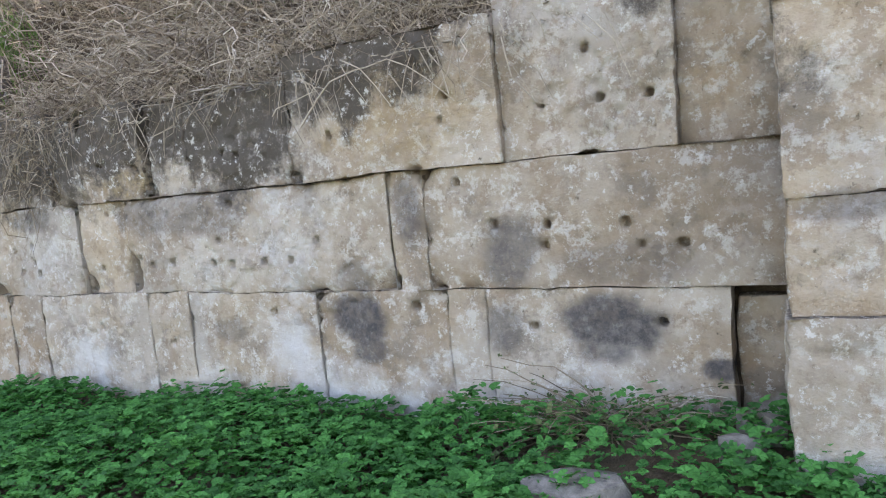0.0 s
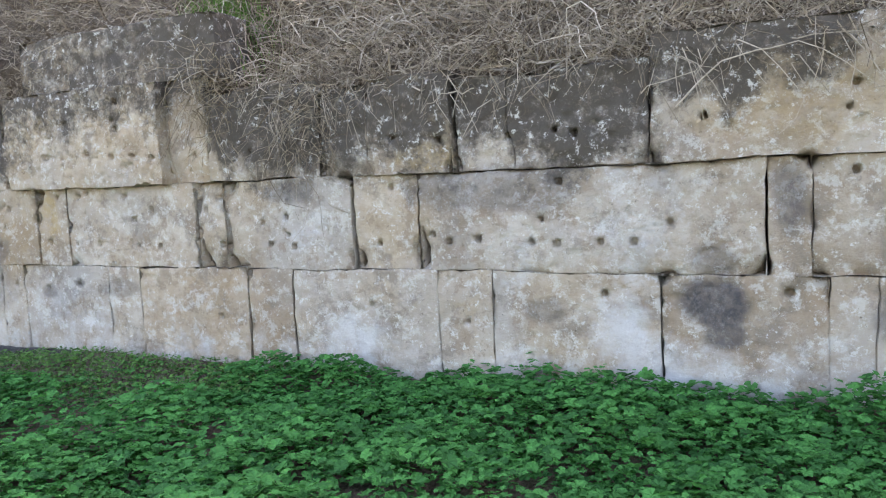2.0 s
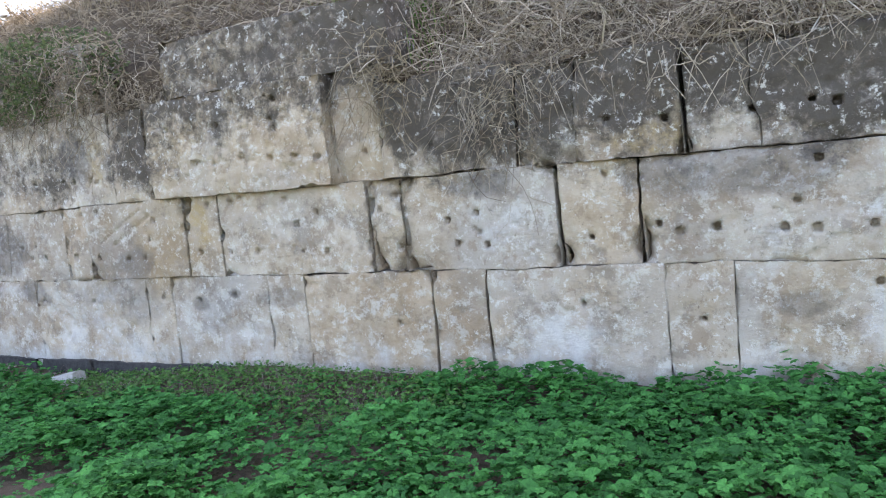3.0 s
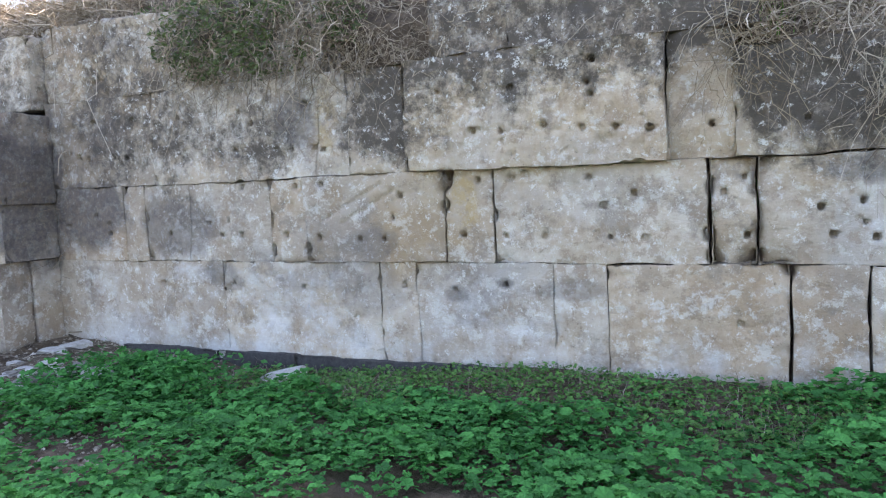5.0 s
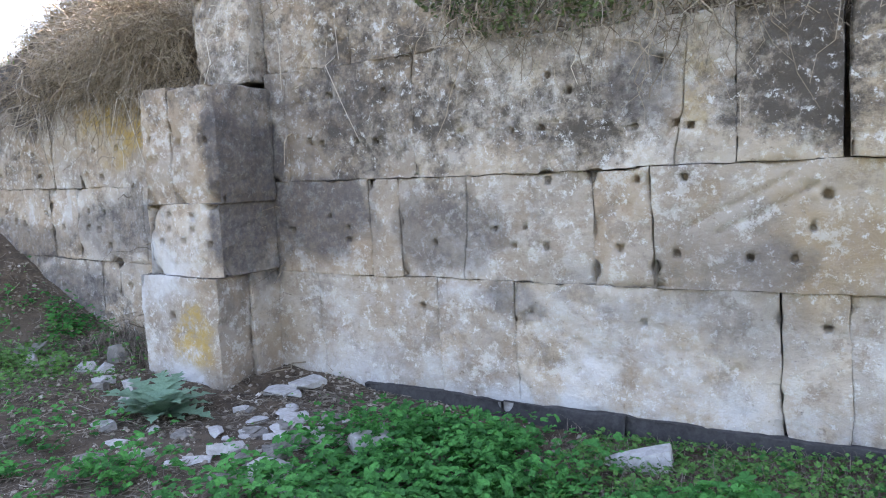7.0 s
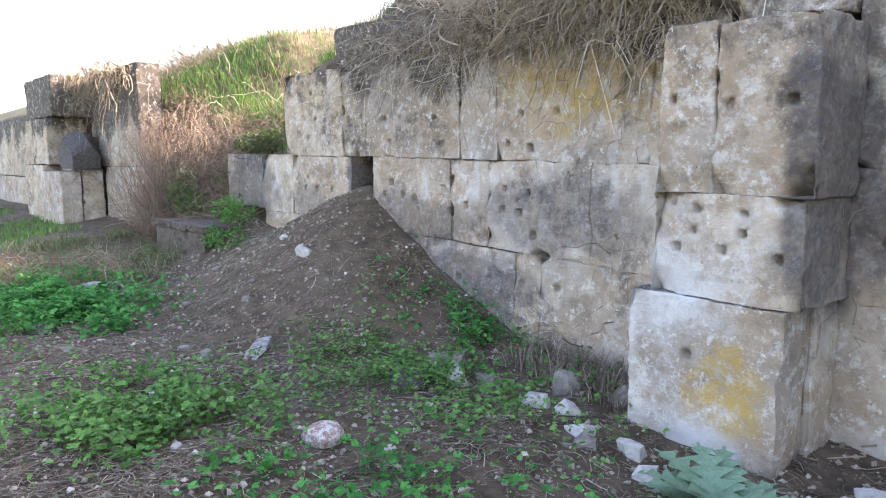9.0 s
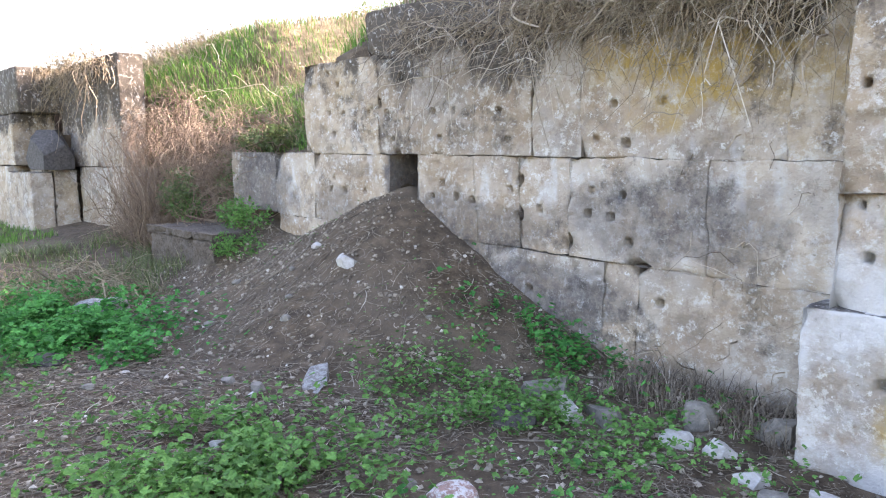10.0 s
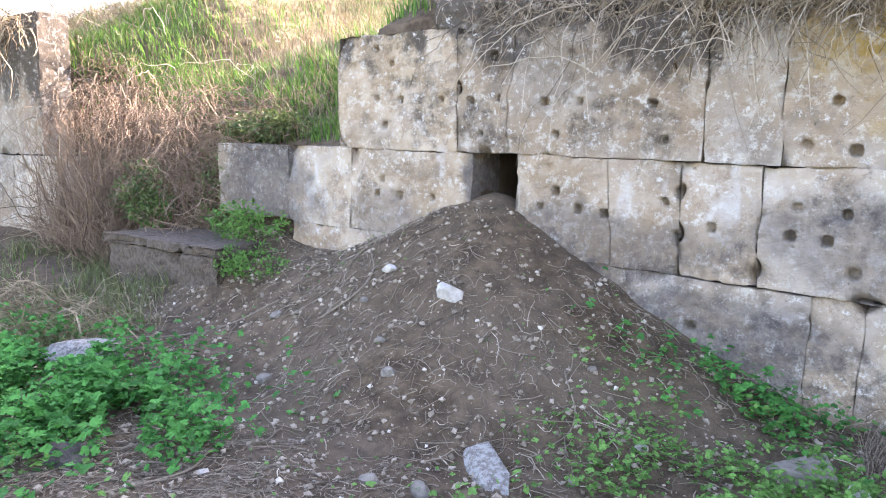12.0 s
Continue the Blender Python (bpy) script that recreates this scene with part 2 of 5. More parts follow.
# Near-black grey, used only for the footing course.
FOOT_ROCK = rubble("dark footing stone", (0.028, 0.026, 0.026), (0.065, 0.061, 0.059))
DARK_ROCK = rubble("dark rock", (0.03, 0.028, 0.026), (0.10, 0.09, 0.085))
SPECKLED_ROCK = rubble("speckled rock", (0.16, 0.10, 0.085), (0.28, 0.18, 0.15), (0.43, 0.42, 0.40))
LICHEN_ROCK = rubble("lichened slab", (0.075, 0.068, 0.062), (0.17, 0.155, 0.14), (0.26, 0.26, 0.245))
PEBBLE = plant("pebble", (0.11, 0.088, 0.064), (0.34, 0.29, 0.23), (0.58, 0.54, 0.47), 0.9, 0.0)

# ---- the lie of the land ----


def low_ground(x, y):
    """Height of the ground before the wall."""
    z = 0.03 + 0.25 * step(-10.5, -17.5, x)
    z = z + 0.05 * step(2.6, 3.8, y)
    r = np.sqrt(((x + 18.25) / np.where(x > -18.25, 1.15, 1.45)) ** 2 + (3.98 - y) ** 2)
    z = z + 1.27 * np.maximum(0, 1 - np.sqrt(r * r + 0.01) / 2.15) ** 1.25
    z = z + 0.62 * np.exp(-((x + 21.0) / 0.8) ** 2) * np.exp(-((np.minimum(y, 3.8) - 3.8) / 0.75) ** 2)
    z = z + 0.35 * step(-20.0, -25.0, x) * step(0.0, 4.0, y)
    z = z - 0.10 * step(-13.0, -12.2, x) * step(-8.0, -9.4, x) * step(2.9, 3.6, y)
    z = z + 0.10 * np.exp(-((x + 0.6) / 0.7) ** 2 - ((y - 3.3) / 0.6) ** 2)
    return z


def bank_height(x, y):
    """Height of the land above and behind the wall."""
    crest = 2.32 + 0.62 * step(-6.2, -7.0, x) + 0.25 * step(-9.0, -12.5, x) - 0.30 * step(-14.0, -15.0, x) + 0.25 * step(-1.6, -0.6, x)
    crest = crest - 1.05 * step(-19.55, -19.9, x) + 1.0 * step(-24.2, -25.6, x)
    rise = 0.62 - 0.08 * step(-19.6, -20.2, x) - 0.25 * step(-10.5, -13.0, x) * step(-19.6, -17.0, x)
    steep = 0.34 * step(-19.6, -19.0, x)
    far_side = step(-24.5, -28.0, x)
    hill = step(-18.0, -20.0, x) - far_side
    return crest + (rise + steep) * np.clip(y - 4.1, 0, 1.7) + (rise - 0.3 * steep) * np.clip(y - 5.8, 0, 1.1) + (0.16 + 0.14 * hill - 0.10 * far_side) * np.clip(y - 6.9, 0, 5.2) + 0.16 * (1 - hill - far_side) * np.clip(y - 12.1, 0, 3.8) + 0.004 * np.clip(y - 19, 0, 400)


def land(x, y):
    x, y = np.asarray(x, float), np.asarray(y, float)
    gap = step(-21.4, -21.9, x) * step(-25.6, -24.6, x)
    drain = np.exp(-((x + 18.2) / 0.42) ** 4)
    y0 = 3.97 - 0.25 * gap + 0.75 * drain
    wide = 0.14 + 1.3 * gap
    up = step(0, 1, (y - y0) / wide)
    low = low_ground(x, np.minimum(y, 5.0))
    z = low + (bank_height(x, y) - low) * up
    p = np.stack([x, y, z * 0], -1).reshape(-1, 3)
    near = np.exp(-(np.hypot(x + 9, y) / 40) ** 2)
    z = z + near * (0.05 + 0.09 * step(3.9, 5.0, y)) * fbm(p * 0.9 + 3, 4).reshape(x.shape) + near * 0.018 * fbm(p * 6.0, 3).reshape(x.shape)
    far = step(60, 300, np.hypot(x, y))
    return z * (1 - far) + far * 2.0


def axis_lines(a, b, h, reach, grow=1.22):
    mid = list(np.arange(a, b + h / 2, h))
    d, lo, hi = h, [a], [b]
    while hi[-1] < reach:
        d *= grow
        lo.append(lo[-1] - d)
        hi.append(hi[-1] + d)
    return np.array(lo[:0:-1] + mid + hi[1:])


def make_ground():
    xs = axis_lines(-30, 4, 0.07, 1500)
    ys = axis_lines(-4, 9, 0.07, 1500)
    X, Y = np.meshgrid(xs, ys, indexing="ij")
    Z = land(X, Y)
    idx = np.arange(X.size).reshape(X.shape)
    q = np.stack([idx[:-1, :-1], idx[1:, :-1], idx[1:, 1:], idx[:-1, 1:]], -1).reshape(-1, 4)
    me = mesh_of("ground", np.stack([X, Y, Z], -1).reshape(-1, 3), q, True, [SOIL])
    p = np.stack([X, Y, Z], -1).reshape(-1, 3)
    x, y = p[:, 0], p[:, 1]
    n = fbm(p * 0.7, 4)
    w = np.zeros((len(p), 4))
    gap = step(-21.0, -22.3, x) * step(4.4, 5.2, y)
    w[:, 1] = np.clip(gap * step(-0.4, 0.3, n) + step(-6, -14, y) * 0.8 + step(-19.5, -22.5, x) * step(3.0, 1.0, y) * step(-0.3, 0.3, n) + step(9, 13, y) * 0.6, 0, 1)
    w[:, 2] = np.clip(step(6.0, 8.0, y) * step(0.3, -0.4, n) * 0.9, 0, 1)
    wear_on(me, w)
    return tagged(new("ground", me), "dark brown earth with grit and worn soil, rising into a bank", "ground", "", "structure")


make_ground()

# ---- stones of the wall ----
# The spot at (-0.42, 0.42) paints a hole's dark inside as colour.
SOOT_AND_HOLE_EAST = [(-2.64, 0.68, 0.27, 0.22, 1.0), (-2.58, 0.50, 0.17, 0.14, 0.85), (-2.62, 0.97, 0.18, 0.13, 0.5), (-0.92, 0.66, 0.34, 0.2, 1.0), (-1.0, 0.52, 0.2, 0.12, 0.8), (-1.52, 1.08, 0.22, 0.28, 0.75), (-1.6, 0.62, 0.16, 0.2, 0.6),
             (-2.2, 1.3, 0.12, 0.3, 0.7), (-0.9, 1.0, 0.5, 0.14, 0.4), (-3.75, 0.62, 0.2, 0.12, 0.5), (-4.0, 1.5, 0.7, 0.22, 0.5), (-0.42, 0.42, 0.09, 0.06, 1.0), (0.2, 1.27, 0.3, 0.08, 0.6), (-5.9, 1.55, 0.3, 0.12, 0.6)]
# The row at x -13.37 darkens the pier's whole right side face.
SOOT_AND_DARK_WEST = [(-11.7, 1.35, 0.6, 0.35, 0.6), (-9.55, 1.12, 0.4, 0.16, 0.5), (-10.3, 2.2, 0.3, 0.28, 0.6), (-11.2, 0.85, 0.25, 0.14, 0.6), (-9.9, 0.8, 0.8, 0.2, 0.4), (-7.9, 0.72, 0.3, 0.1, 0.4), (-12.9, 2.3, 0.7, 0.6, 0.35),
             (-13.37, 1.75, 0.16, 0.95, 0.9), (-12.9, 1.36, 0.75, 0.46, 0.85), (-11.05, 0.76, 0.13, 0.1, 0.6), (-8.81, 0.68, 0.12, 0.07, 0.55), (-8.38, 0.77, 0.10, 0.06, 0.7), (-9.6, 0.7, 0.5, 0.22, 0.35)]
# The row at x -18.38 darkens the drain's left reveal and the face beside it.
SOOT_AND_DARK_FAR = [(-18.38, 1.62, 0.12, 0.28, 0.85), (-20.9, 1.5, 0.9, 0.5, 0.75), (-17.4, 1.2, 0.9, 0.35, 0.6), (-15.6, 1.35, 1.0, 0.4, 0.6), (-16.6, 0.72, 1.1, 0.3, 0.65), (-19.3, 1.25, 0.5, 0.3, 0.5)]
SOOT_AND_DARK = SOOT_AND_HOLE_EAST + SOOT_AND_DARK_WEST + SOOT_AND_DARK_FAR
OCHRE = [(-13.72, 0.5, 0.24, 0.34, 0.9), (-15.3, 2.5, 0.85, 0.5, 0.95), (-14.6, 2.3, 0.5, 0.3, 0.5), (-9.95, 2.2, 0.12, 0.4, 0.4), (-8.68, 1.4, 0.14, 0.3, 0.5), (-15.9, 2.55, 0.4, 0.3, 0.6), (-2.2, 1.95, 0.6, 0.3, 0.22), (-4.6, 1.75, 0.3, 0.1, 0.5)]


def blobs(p, rows):
    wob = 0.35 * fbm(p * 4.0 + 9, 4)
    out = np.zeros(len(p))
    for x, z, rx, rz, amount in rows:
        d = np.sqrt(((p[:, 0] - x) / rx) ** 2 + ((p[:, 2] - z) / rz) ** 2) + wob
        out = np.maximum(out, amount * step(1.08, 0.58, d))
    return out


def weathering(p, n_up):
    """Soot and other dark marks, black lichen, lime bloom and ochre crust over the wall, by place."""
    x, z = p[:, 0], p[:, 2]
    n = fbm(p * 1.6 + 5, 4)
    drip = fbm(p * np.array([4.0, 4.0, 0.7]) + 2, 3)
    edge = 1.82 + 0.24 * step(-6.62, -6.72, x) - 0.08 * step(-9.2, -9.3, x) + 0.58 * step(-14.0, -15.0, x) - 0.15 * step(-22.0, -24.0, x) + 0.3 * step(-13.5, -13.7, x) * step(-14.6, -14.4, x) + 0.20 * step(-3.05, -2.95, x) + 0.9 * step(-1.9, -1.2, x)
    lichen = step(-0.24, 0.28, z - edge + 0.25 * n + 0.28 * drip) * (0.98 - (0.42 - 0.34 * n + 0.08 * step(-10.8, -12.0, x)) * step(-9.4, -9.9, x) * step(-14.6, -13.9, x) - 0.2 * step(-7.1, -7.2, x) * step(-9.2, -9.1, x))
    lichen = np.maximum(lichen, 0.6 * step(0.3, 0.8, n) * step(1.2, 1.7, z))
    lichen = np.maximum(lichen, 0.75 * n_up)
    lichen = np.maximum(lichen, 0.5 * step(0.1, 0.65, fbm(p * 1.9 + 31, 4)) * step(-14.4, -15.0, x))
    lime = (0.6 - 0.38 * step(-6.0, -9.0, x)) * step(0.55, 0.10, z + 0.25 * n) + 0.55 * step(0.1, 0.7, fbm(p * 0.9 + 40, 3)) * step(2.2, 1.4, z)
    lime = lime + (0.40 + 0.14 * step(-9.5, -11.0, x)) * step(-5.5, -9.0, x) * step(-13.5, -12.5, x) * step(1.0, 0.8, z)
    lime = lime + 0.8 * step(-14.5, -14.35, x) * step(-13.5, -13.7, x) * step(1.75, 1.45, z)
    lime = lime * (0.5 + 0.5 * step(-0.35, 0.35, fbm(p * 1.7 + 7, 4)))
    lime = lime + 0.6 * step(0.15, 0.75, fbm(p * np.array([7.0, 7.0, 1.4]) + 12, 3)) * step(-14.4, -14.8, x) * step(1.2, 1.5, z) * step(2.1, 1.8, z)
    ochre = blobs(p, OCHRE)
    ochre = np.maximum(ochre, 0.16 * step(0.35, 0.8, fbm(p * 1.1 + 70, 3)))
    grime = 0.15 * step(0.2, 0.7, fbm(p * 1.3 + 90, 4))
    return np.stack([np.maximum(blobs(p, SOOT_AND_DARK), grime), np.clip(lichen, 0, 1), np.clip(lime, 0, 1), ochre], 1)


def lines_with(a, b, h, holes, s):
    base = np.linspace(a, b, max(3, int(round((b - a) / h)) + 1))
    extra = [a + 0.004, a + 0.011, b - 0.004, b - 0.011]
    for c in holes:
        extra += [c - s - 0.007, c - s, c + s, c + s + 0.007]
    keep = [v for v in base if all(abs(v - e) > 0.005 for e in extra) or v in (a, b)]
    return np.unique(np.round([v for v in keep + extra if a <= v <= b], 4))


SCORES = [(-10.05, 1.30, -9.42, 1.62), (-9.85, 1.28, -9.30, 1.56)]
CRACKS = [(-1.69, -0.3, 0.9), (-10.03, 1.72, 2.42), (-12.95, -0.3, 0.98), (-17.25, 1.1, 1.8), (-18.05, 2.05, 2.8), (-3.95, 1.7, 2.3), (-11.55, 1.0, 1.7), (-15.2, 1.0, 1.75), (-13.2, 1.75, 2.6)]


BITES = [(-4.69, 1.03, 0.11), (-5.29, 1.00, 0.07), (-5.33, 1.62, 0.06), (-4.40, 1.68, 0.06), (-6.84, 1.47, 0.04), (-6.88, 1.14, 0.05), (-6.83, 0.97, 0.05), (-2.34, 0.93, 0.05), (-8.83, 1.60, 0.09), (-8.86, 1.40, 0.05),
         (-2.97, 1.64, 0.05), (-2.94, 0.87, 0.05), (-2.02, 0.87, 0.04), (-2.10, 1.58, 0.05), (-13.43, 1.66, 0.10), (-6.57, 0.97, 0.05), (-10.22, 1.08, 0.04), (-10.58, 1.05, 0.05), (-8.42, 1.30, 0.03), (-6.37, 0.89, 0.05),
         (-10.61, 1.68, 0.04), (-12.36, 1.69, 0.03), (-16.77, 1.62, 0.04), (-16.78, 1.32, 0.05), (-16.29, 1.12, 0.06), (-18.31, 1.84, 0.06), (-15.68, 1.01, 0.06), (-18.53, 2.32, 0.04)]


def ashlar(x0, x1, y0, y1, z0, z1, seed, holes=(), h=0.022, rad=0.02, rough=1.0, chips=1.0, low=None, high=None, back=False):
    """One dressed block, worn and chipped, with square sockets cut in its face. low and high: its bed lines, as functions of x."""
    r = np.random.default_rng(seed)
    mine = [(a, b) for a, b in holes if x0 + 0.05 < a < x1 - 0.05 and z0 + 0.04 < b < z1 - 0.04]
    sizes = [(0.015 + 0.011 * r.random(), 0.04 + 0.10 * r.random()) for _ in mine]
    s = 0.031
    xs = lines_with(x0, x1, h, [a for a, _ in mine], s)
    split = [k for k in CRACKS if x0 + 0.1 < k[0] < x1 - 0.1 and k[1] < (z0 + z1) / 2 < k[2]]
    for k in split:
        xs = xs[np.abs(xs - k[0]) > 0.014]
        xs = np.unique(np.concatenate([xs, k[0] + np.array([-0.013, -0.0055, 0.0, 0.0055, 0.013])]))
    zs = lines_with(z0, z1, h, [b for _, b in mine], s)
    dense = np.arange(y0 + 0.05, y1, 0.05)
    ys = np.unique(np.round(np.concatenate([[y0, y0 + 0.006, y0 + 0.014, y0 + 0.03], dense, [y1]]), 4))
    verts, faces, count = [], [], 0

    def sheet(A, B, build, flip):
        nonlocal count
        a, b = np.meshgrid(A, B, indexing="ij")
        i = np.arange(a.size).reshape(a.shape) + count
        q = np.stack([i[:-1, :-1], i[1:, :-1], i[1:, 1:], i[:-1, 1:]], -1).reshape(-1, 4)
        verts.append(build(a.ravel(), b.ravel()))
        faces.append(q[:, ::-1] if flip else q)
        count += a.size

    sheet(xs, zs, lambda a, b: np.stack([a, a * 0 + y0, b], 1), False)
    if back:
        sheet(xs, zs, lambda a, b: np.stack([a, a * 0 + y1, b], 1), True)
    sheet(xs, ys, lambda a, b: np.stack([a, b, a * 0 + z1], 1), False)
    sheet(xs, ys, lambda a, b: np.stack([a, b, a * 0 + z0], 1), True)
    sheet(ys, zs, lambda a, b: np.stack([a * 0 + x0, a, b], 1), True)
    sheet(ys, zs, lambda a, b: np.stack([a * 0 + x1, a, b], 1), False)
    v = np.concatenate(verts)
    f = np.concatenate(faces)
    v, inv = np.unique(np.round(v, 4), axis=0, return_inverse=True)
    f = inv.reshape(-1)[f]
    lo, hi = np.array([x0 + rad, y0 + rad, z0 + rad]), np.array([x1 - rad, y1 - (rad if back else 0), z1 - rad])
    c = np.clip(v, lo, hi)
    d = v - c
    n = d / (np.linalg.norm(d, axis=1, keepdims=True) + 1e-9)
    on_front = v[:, 1] < y0 + 0.0005
    ex = np.minimum(v[:, 0] - x0, x1 - v[:, 0])
    ez = np.minimum(v[:, 2] - z0, z1 - v[:, 2])
    p = c + n * rad
    q = p + seed * 3.17
    disp = rough * (0.011 * fbm(q * 1.8, 3) + 0.010 * fbm(q * 7.0, 4) + 0.0045 * fbm(q * 26.0, 2))
    pits = np.maximum(0, fbm(q * 11.0 + 50, 3) - 0.45) * 0.03 * rough
    side = np.maximum(np.abs(n[:, 1]), np.abs(n[:, 0]) if back else 0)
    disp = disp * (0.22 + 0.78 * side)
    p = p + n * (disp - pits)[:, None]
    near = np.where(on_front, np.exp(-np.minimum(ex, ez) / 0.035), 0)
    corner = np.where(on_front, np.exp(-np.hypot(ex, ez) / 0.09), 0)
    bite = step(0.15, 0.75, fbm(q * 4.2 + 20, 3))
    p[:, 1] += chips * (0.022 * near * bite + 0.07 * corner * step(0.0, 0.6, fbm(q * 1.3 + 33, 2)))
    p[:, 0] += 0.004 * chips * fbm(q * 4.0 + 60, 2)
    p[:, 2] += 0.004 * chips * fbm(q * 3.0 + 80, 2)
    for bx, bz, size in BITES:
        if x0 - size < bx < x1 + size and z0 - size < bz < z1 + size:
            away = np.hypot(v[:, 0] - bx, v[:, 2] - bz) / size * (1 + 0.45 * fbm(q * 9.0 + 44, 3))
            p[:, 1] += np.where(on_front, 0.20 * np.exp(-away ** 4 - np.minimum(ex, ez) / (0.35 * size)), 0)
    for k in split:
        dx = v[:, 0] - k[0]
        cut = on_front & (np.abs(dx) < 0.002)
        p[cut, 1] += 0.035
        p[:, 0] += 0.05 * fbm(np.stack([v[:, 2] * 0, v[:, 2] * 0, v[:, 2] * 2.4], 1) + k[0], 3) * np.exp(-(dx / 0.12) ** 2)
    for (a, b), (s1, deep) in zip(mine, sizes):
        inside = on_front & (np.abs(v[:, 0] - a) < s + 0.001) & (np.abs(v[:, 2] - b) < s + 0.001)
        p[inside, 1] += deep
        around = on_front & (np.abs(v[:, 0] - a) < s + 0.008) & (np.abs(v[:, 2] - b) < s + 0.008)
        k = (s1 + (0.011 if x1 < -14.1 else 0.004)) / s
        u, w = p[around, 0] - a, p[around, 2] - b
        k = k * (1 - 0.26 * np.minimum(1, np.abs(u * w) / s ** 2))
        p[around, 0] = a + u * k
        p[around, 2] = b + w * k
    for gx0, gz0, gx1, gz1 in SCORES:
        along = np.array([gx1 - gx0, gz1 - gz0])
        size = np.hypot(*along)
        rel = np.stack([p[:, 0] - gx0, p[:, 2] - gz0], 1)
        u = rel @ along / size ** 2
        away = np.abs(rel[:, 0] * along[1] - rel[:, 1] * along[0]) / size
        p[:, 1] += np.where(on_front & (u > 0) & (u < 1), 0.022 * np.exp(-(away / 0.016) ** 2), 0)
    if low is not None:
        u = (p[:, 2] - z0) / (z1 - z0)
        a, b = low(p[:, 0]), high(p[:, 0])
        p[:, 2] = a + u * (b - a)
    g = p * np.array([1.0, 0.0, 1.0])
    p[:, 0] += 0.013 * fbm(g * 2.3 + 61, 3) + 0.004 * fbm(g * 11.0 + 5, 2)
    p[:, 2] += 0.009 * fbm(g * 1.7 + 83, 3) + 0.004 * fbm(g * 9.0 + 29, 2)
    return p, f, n


def stone_block(parent, *args, **kw):
    mat = kw.pop("mat", STONE)
    p, f, n = ashlar(*args, **kw)
    me = mesh_of("stone_block", p, f, True, [mat])
    wear_on(me, weathering(p, np.clip(n[:, 2] - 0.5, 0, 0.5) * 2))
    ob = new("stone_block", me)
    ob.parent = parent
    return ob


def core(name, boxes, label):
    """The rubble core behind the facing stones."""
    bm = bmesh.new()
    for x0, x1, y0, y1, z0, z1 in boxes:
        bmesh.ops.create_cube(bm, size=1, matrix=Matrix.LocRotScale(((x0 + x1) / 2, (y0 + y1) / 2, (z0 + z1) / 2), None, (x1 - x0, y1 - y0, z1 - z0)))
    me = bpy.data.meshes.new(name)
    bm.to_mesh(me)
    bm.free()
    me.materials.append(SOIL)
    return tagged(new(name, me), label, "wall", "", "structure")


HOLES_LOW = [(-0.36, 0.48), (-0.70, 0.68), (-1.43, 0.64), (-2.20, 0.77), (-3.32, 0.75), (-4.33, 0.52), (-5.14, 0.63), (-6.66, 0.50), (-8.38, 0.76), (-8.81, 0.71), (-9.25, 0.75), (-9.50, 0.72), (-10.30, 0.71), (-11.05, 0.75), (-11.95, 0.75)]
HOLES_MID_EAST = [(-0.57, 1.10), (-0.77, 1.10), (-0.86, 1.22), (-1.29, 1.23), (-1.31, 1.11), (-1.60, 1.25), (-1.83, 1.50), (-2.09, 1.10), (-2.89, 1.24), (-3.12, 1.11), (-3.35, 1.11), (-3.63, 1.53), (-3.64, 1.10), (-3.75, 1.27), (-3.83, 1.10), (-4.23, 1.12), (-4.46, 1.10), (-4.59, 1.16), (-4.93, 1.54), (-5.05, 1.11), (-5.84, 1.10), (-5.90, 1.20), (-5.92, 1.34), (-6.10, 1.12), (-6.17, 1.30), (-6.61, 1.12), (-6.62, 1.52), (-6.76, 1.42), (-6.83, 1.58), (-6.86, 1.31)]
HOLES_MID_WEST = [(-7.30, 1.12), (-7.55, 1.13), (-7.59, 1.37), (-7.69, 1.58), (-8.04, 1.14), (-8.18, 1.62), (-8.30, 1.59), (-8.34, 1.14), (-8.57, 1.60), (-8.71, 1.16), (-9.26, 1.50), (-9.34, 1.32), (-9.43, 1.15), (-9.66, 1.15), (-10.02, 1.62), (-10.07, 1.17), (-10.31, 1.63), (-10.43, 1.21), (-10.91, 1.66), (-10.93, 1.21), (-11.07, 1.71), (-11.08, 1.34), (-11.16, 1.21), (-11.32, 1.33), (-11.80, 1.23), (-12.06, 1.24), (-12.37, 1.25), (-12.59, 1.36), (-12.59, 1.26), (-12.77, 1.44), (-13.18, 1.33), (-7.37, 1.45)]
HOLES_MID = HOLES_MID_EAST + HOLES_MID_WEST
HOLES_TOP = [(-0.69, 1.87), (-0.96, 1.88), (-1.01, 2.15), (-1.28, 1.88), (-1.47, 1.89), (-1.56, 2.19), (-1.58, 1.60), (-1.84, 2.02), (-1.87, 1.88), (-2.67, 1.89), (-3.51, 1.86), (-3.64, 1.89), (-3.97, 1.87), (-4.50, 1.88), (-4.88, 1.91), (-6.24, 1.89), (-6.83, 1.90), (-7.10, 2.27), (-7.23, 1.91), (-7.47, 1.94), (-7.63, 2.43), (-7.64, 2.18), (-7.67, 2.26), (-7.72, 1.95), (-7.99, 1.98), (-8.23, 2.27), (-8.32, 1.95), (-8.57, 1.97), (-8.85, 2.28), (-9.98, 1.94), (-10.06, 1.96), (-10.15, 2.35), (-10.19, 1.72), (-10.31, 1.96), (-10.73, 2.22), (-10.87, 2.33), (-10.93, 2.00), (-11.15, 1.99), (-11.55, 2.01), (-11.58, 2.33), (-12.18, 2.37), (-12.27, 2.01), (-12.45, 2.03), (-12.70, 2.39), (-12.81, 2.02), (-12.95, 2.04)]
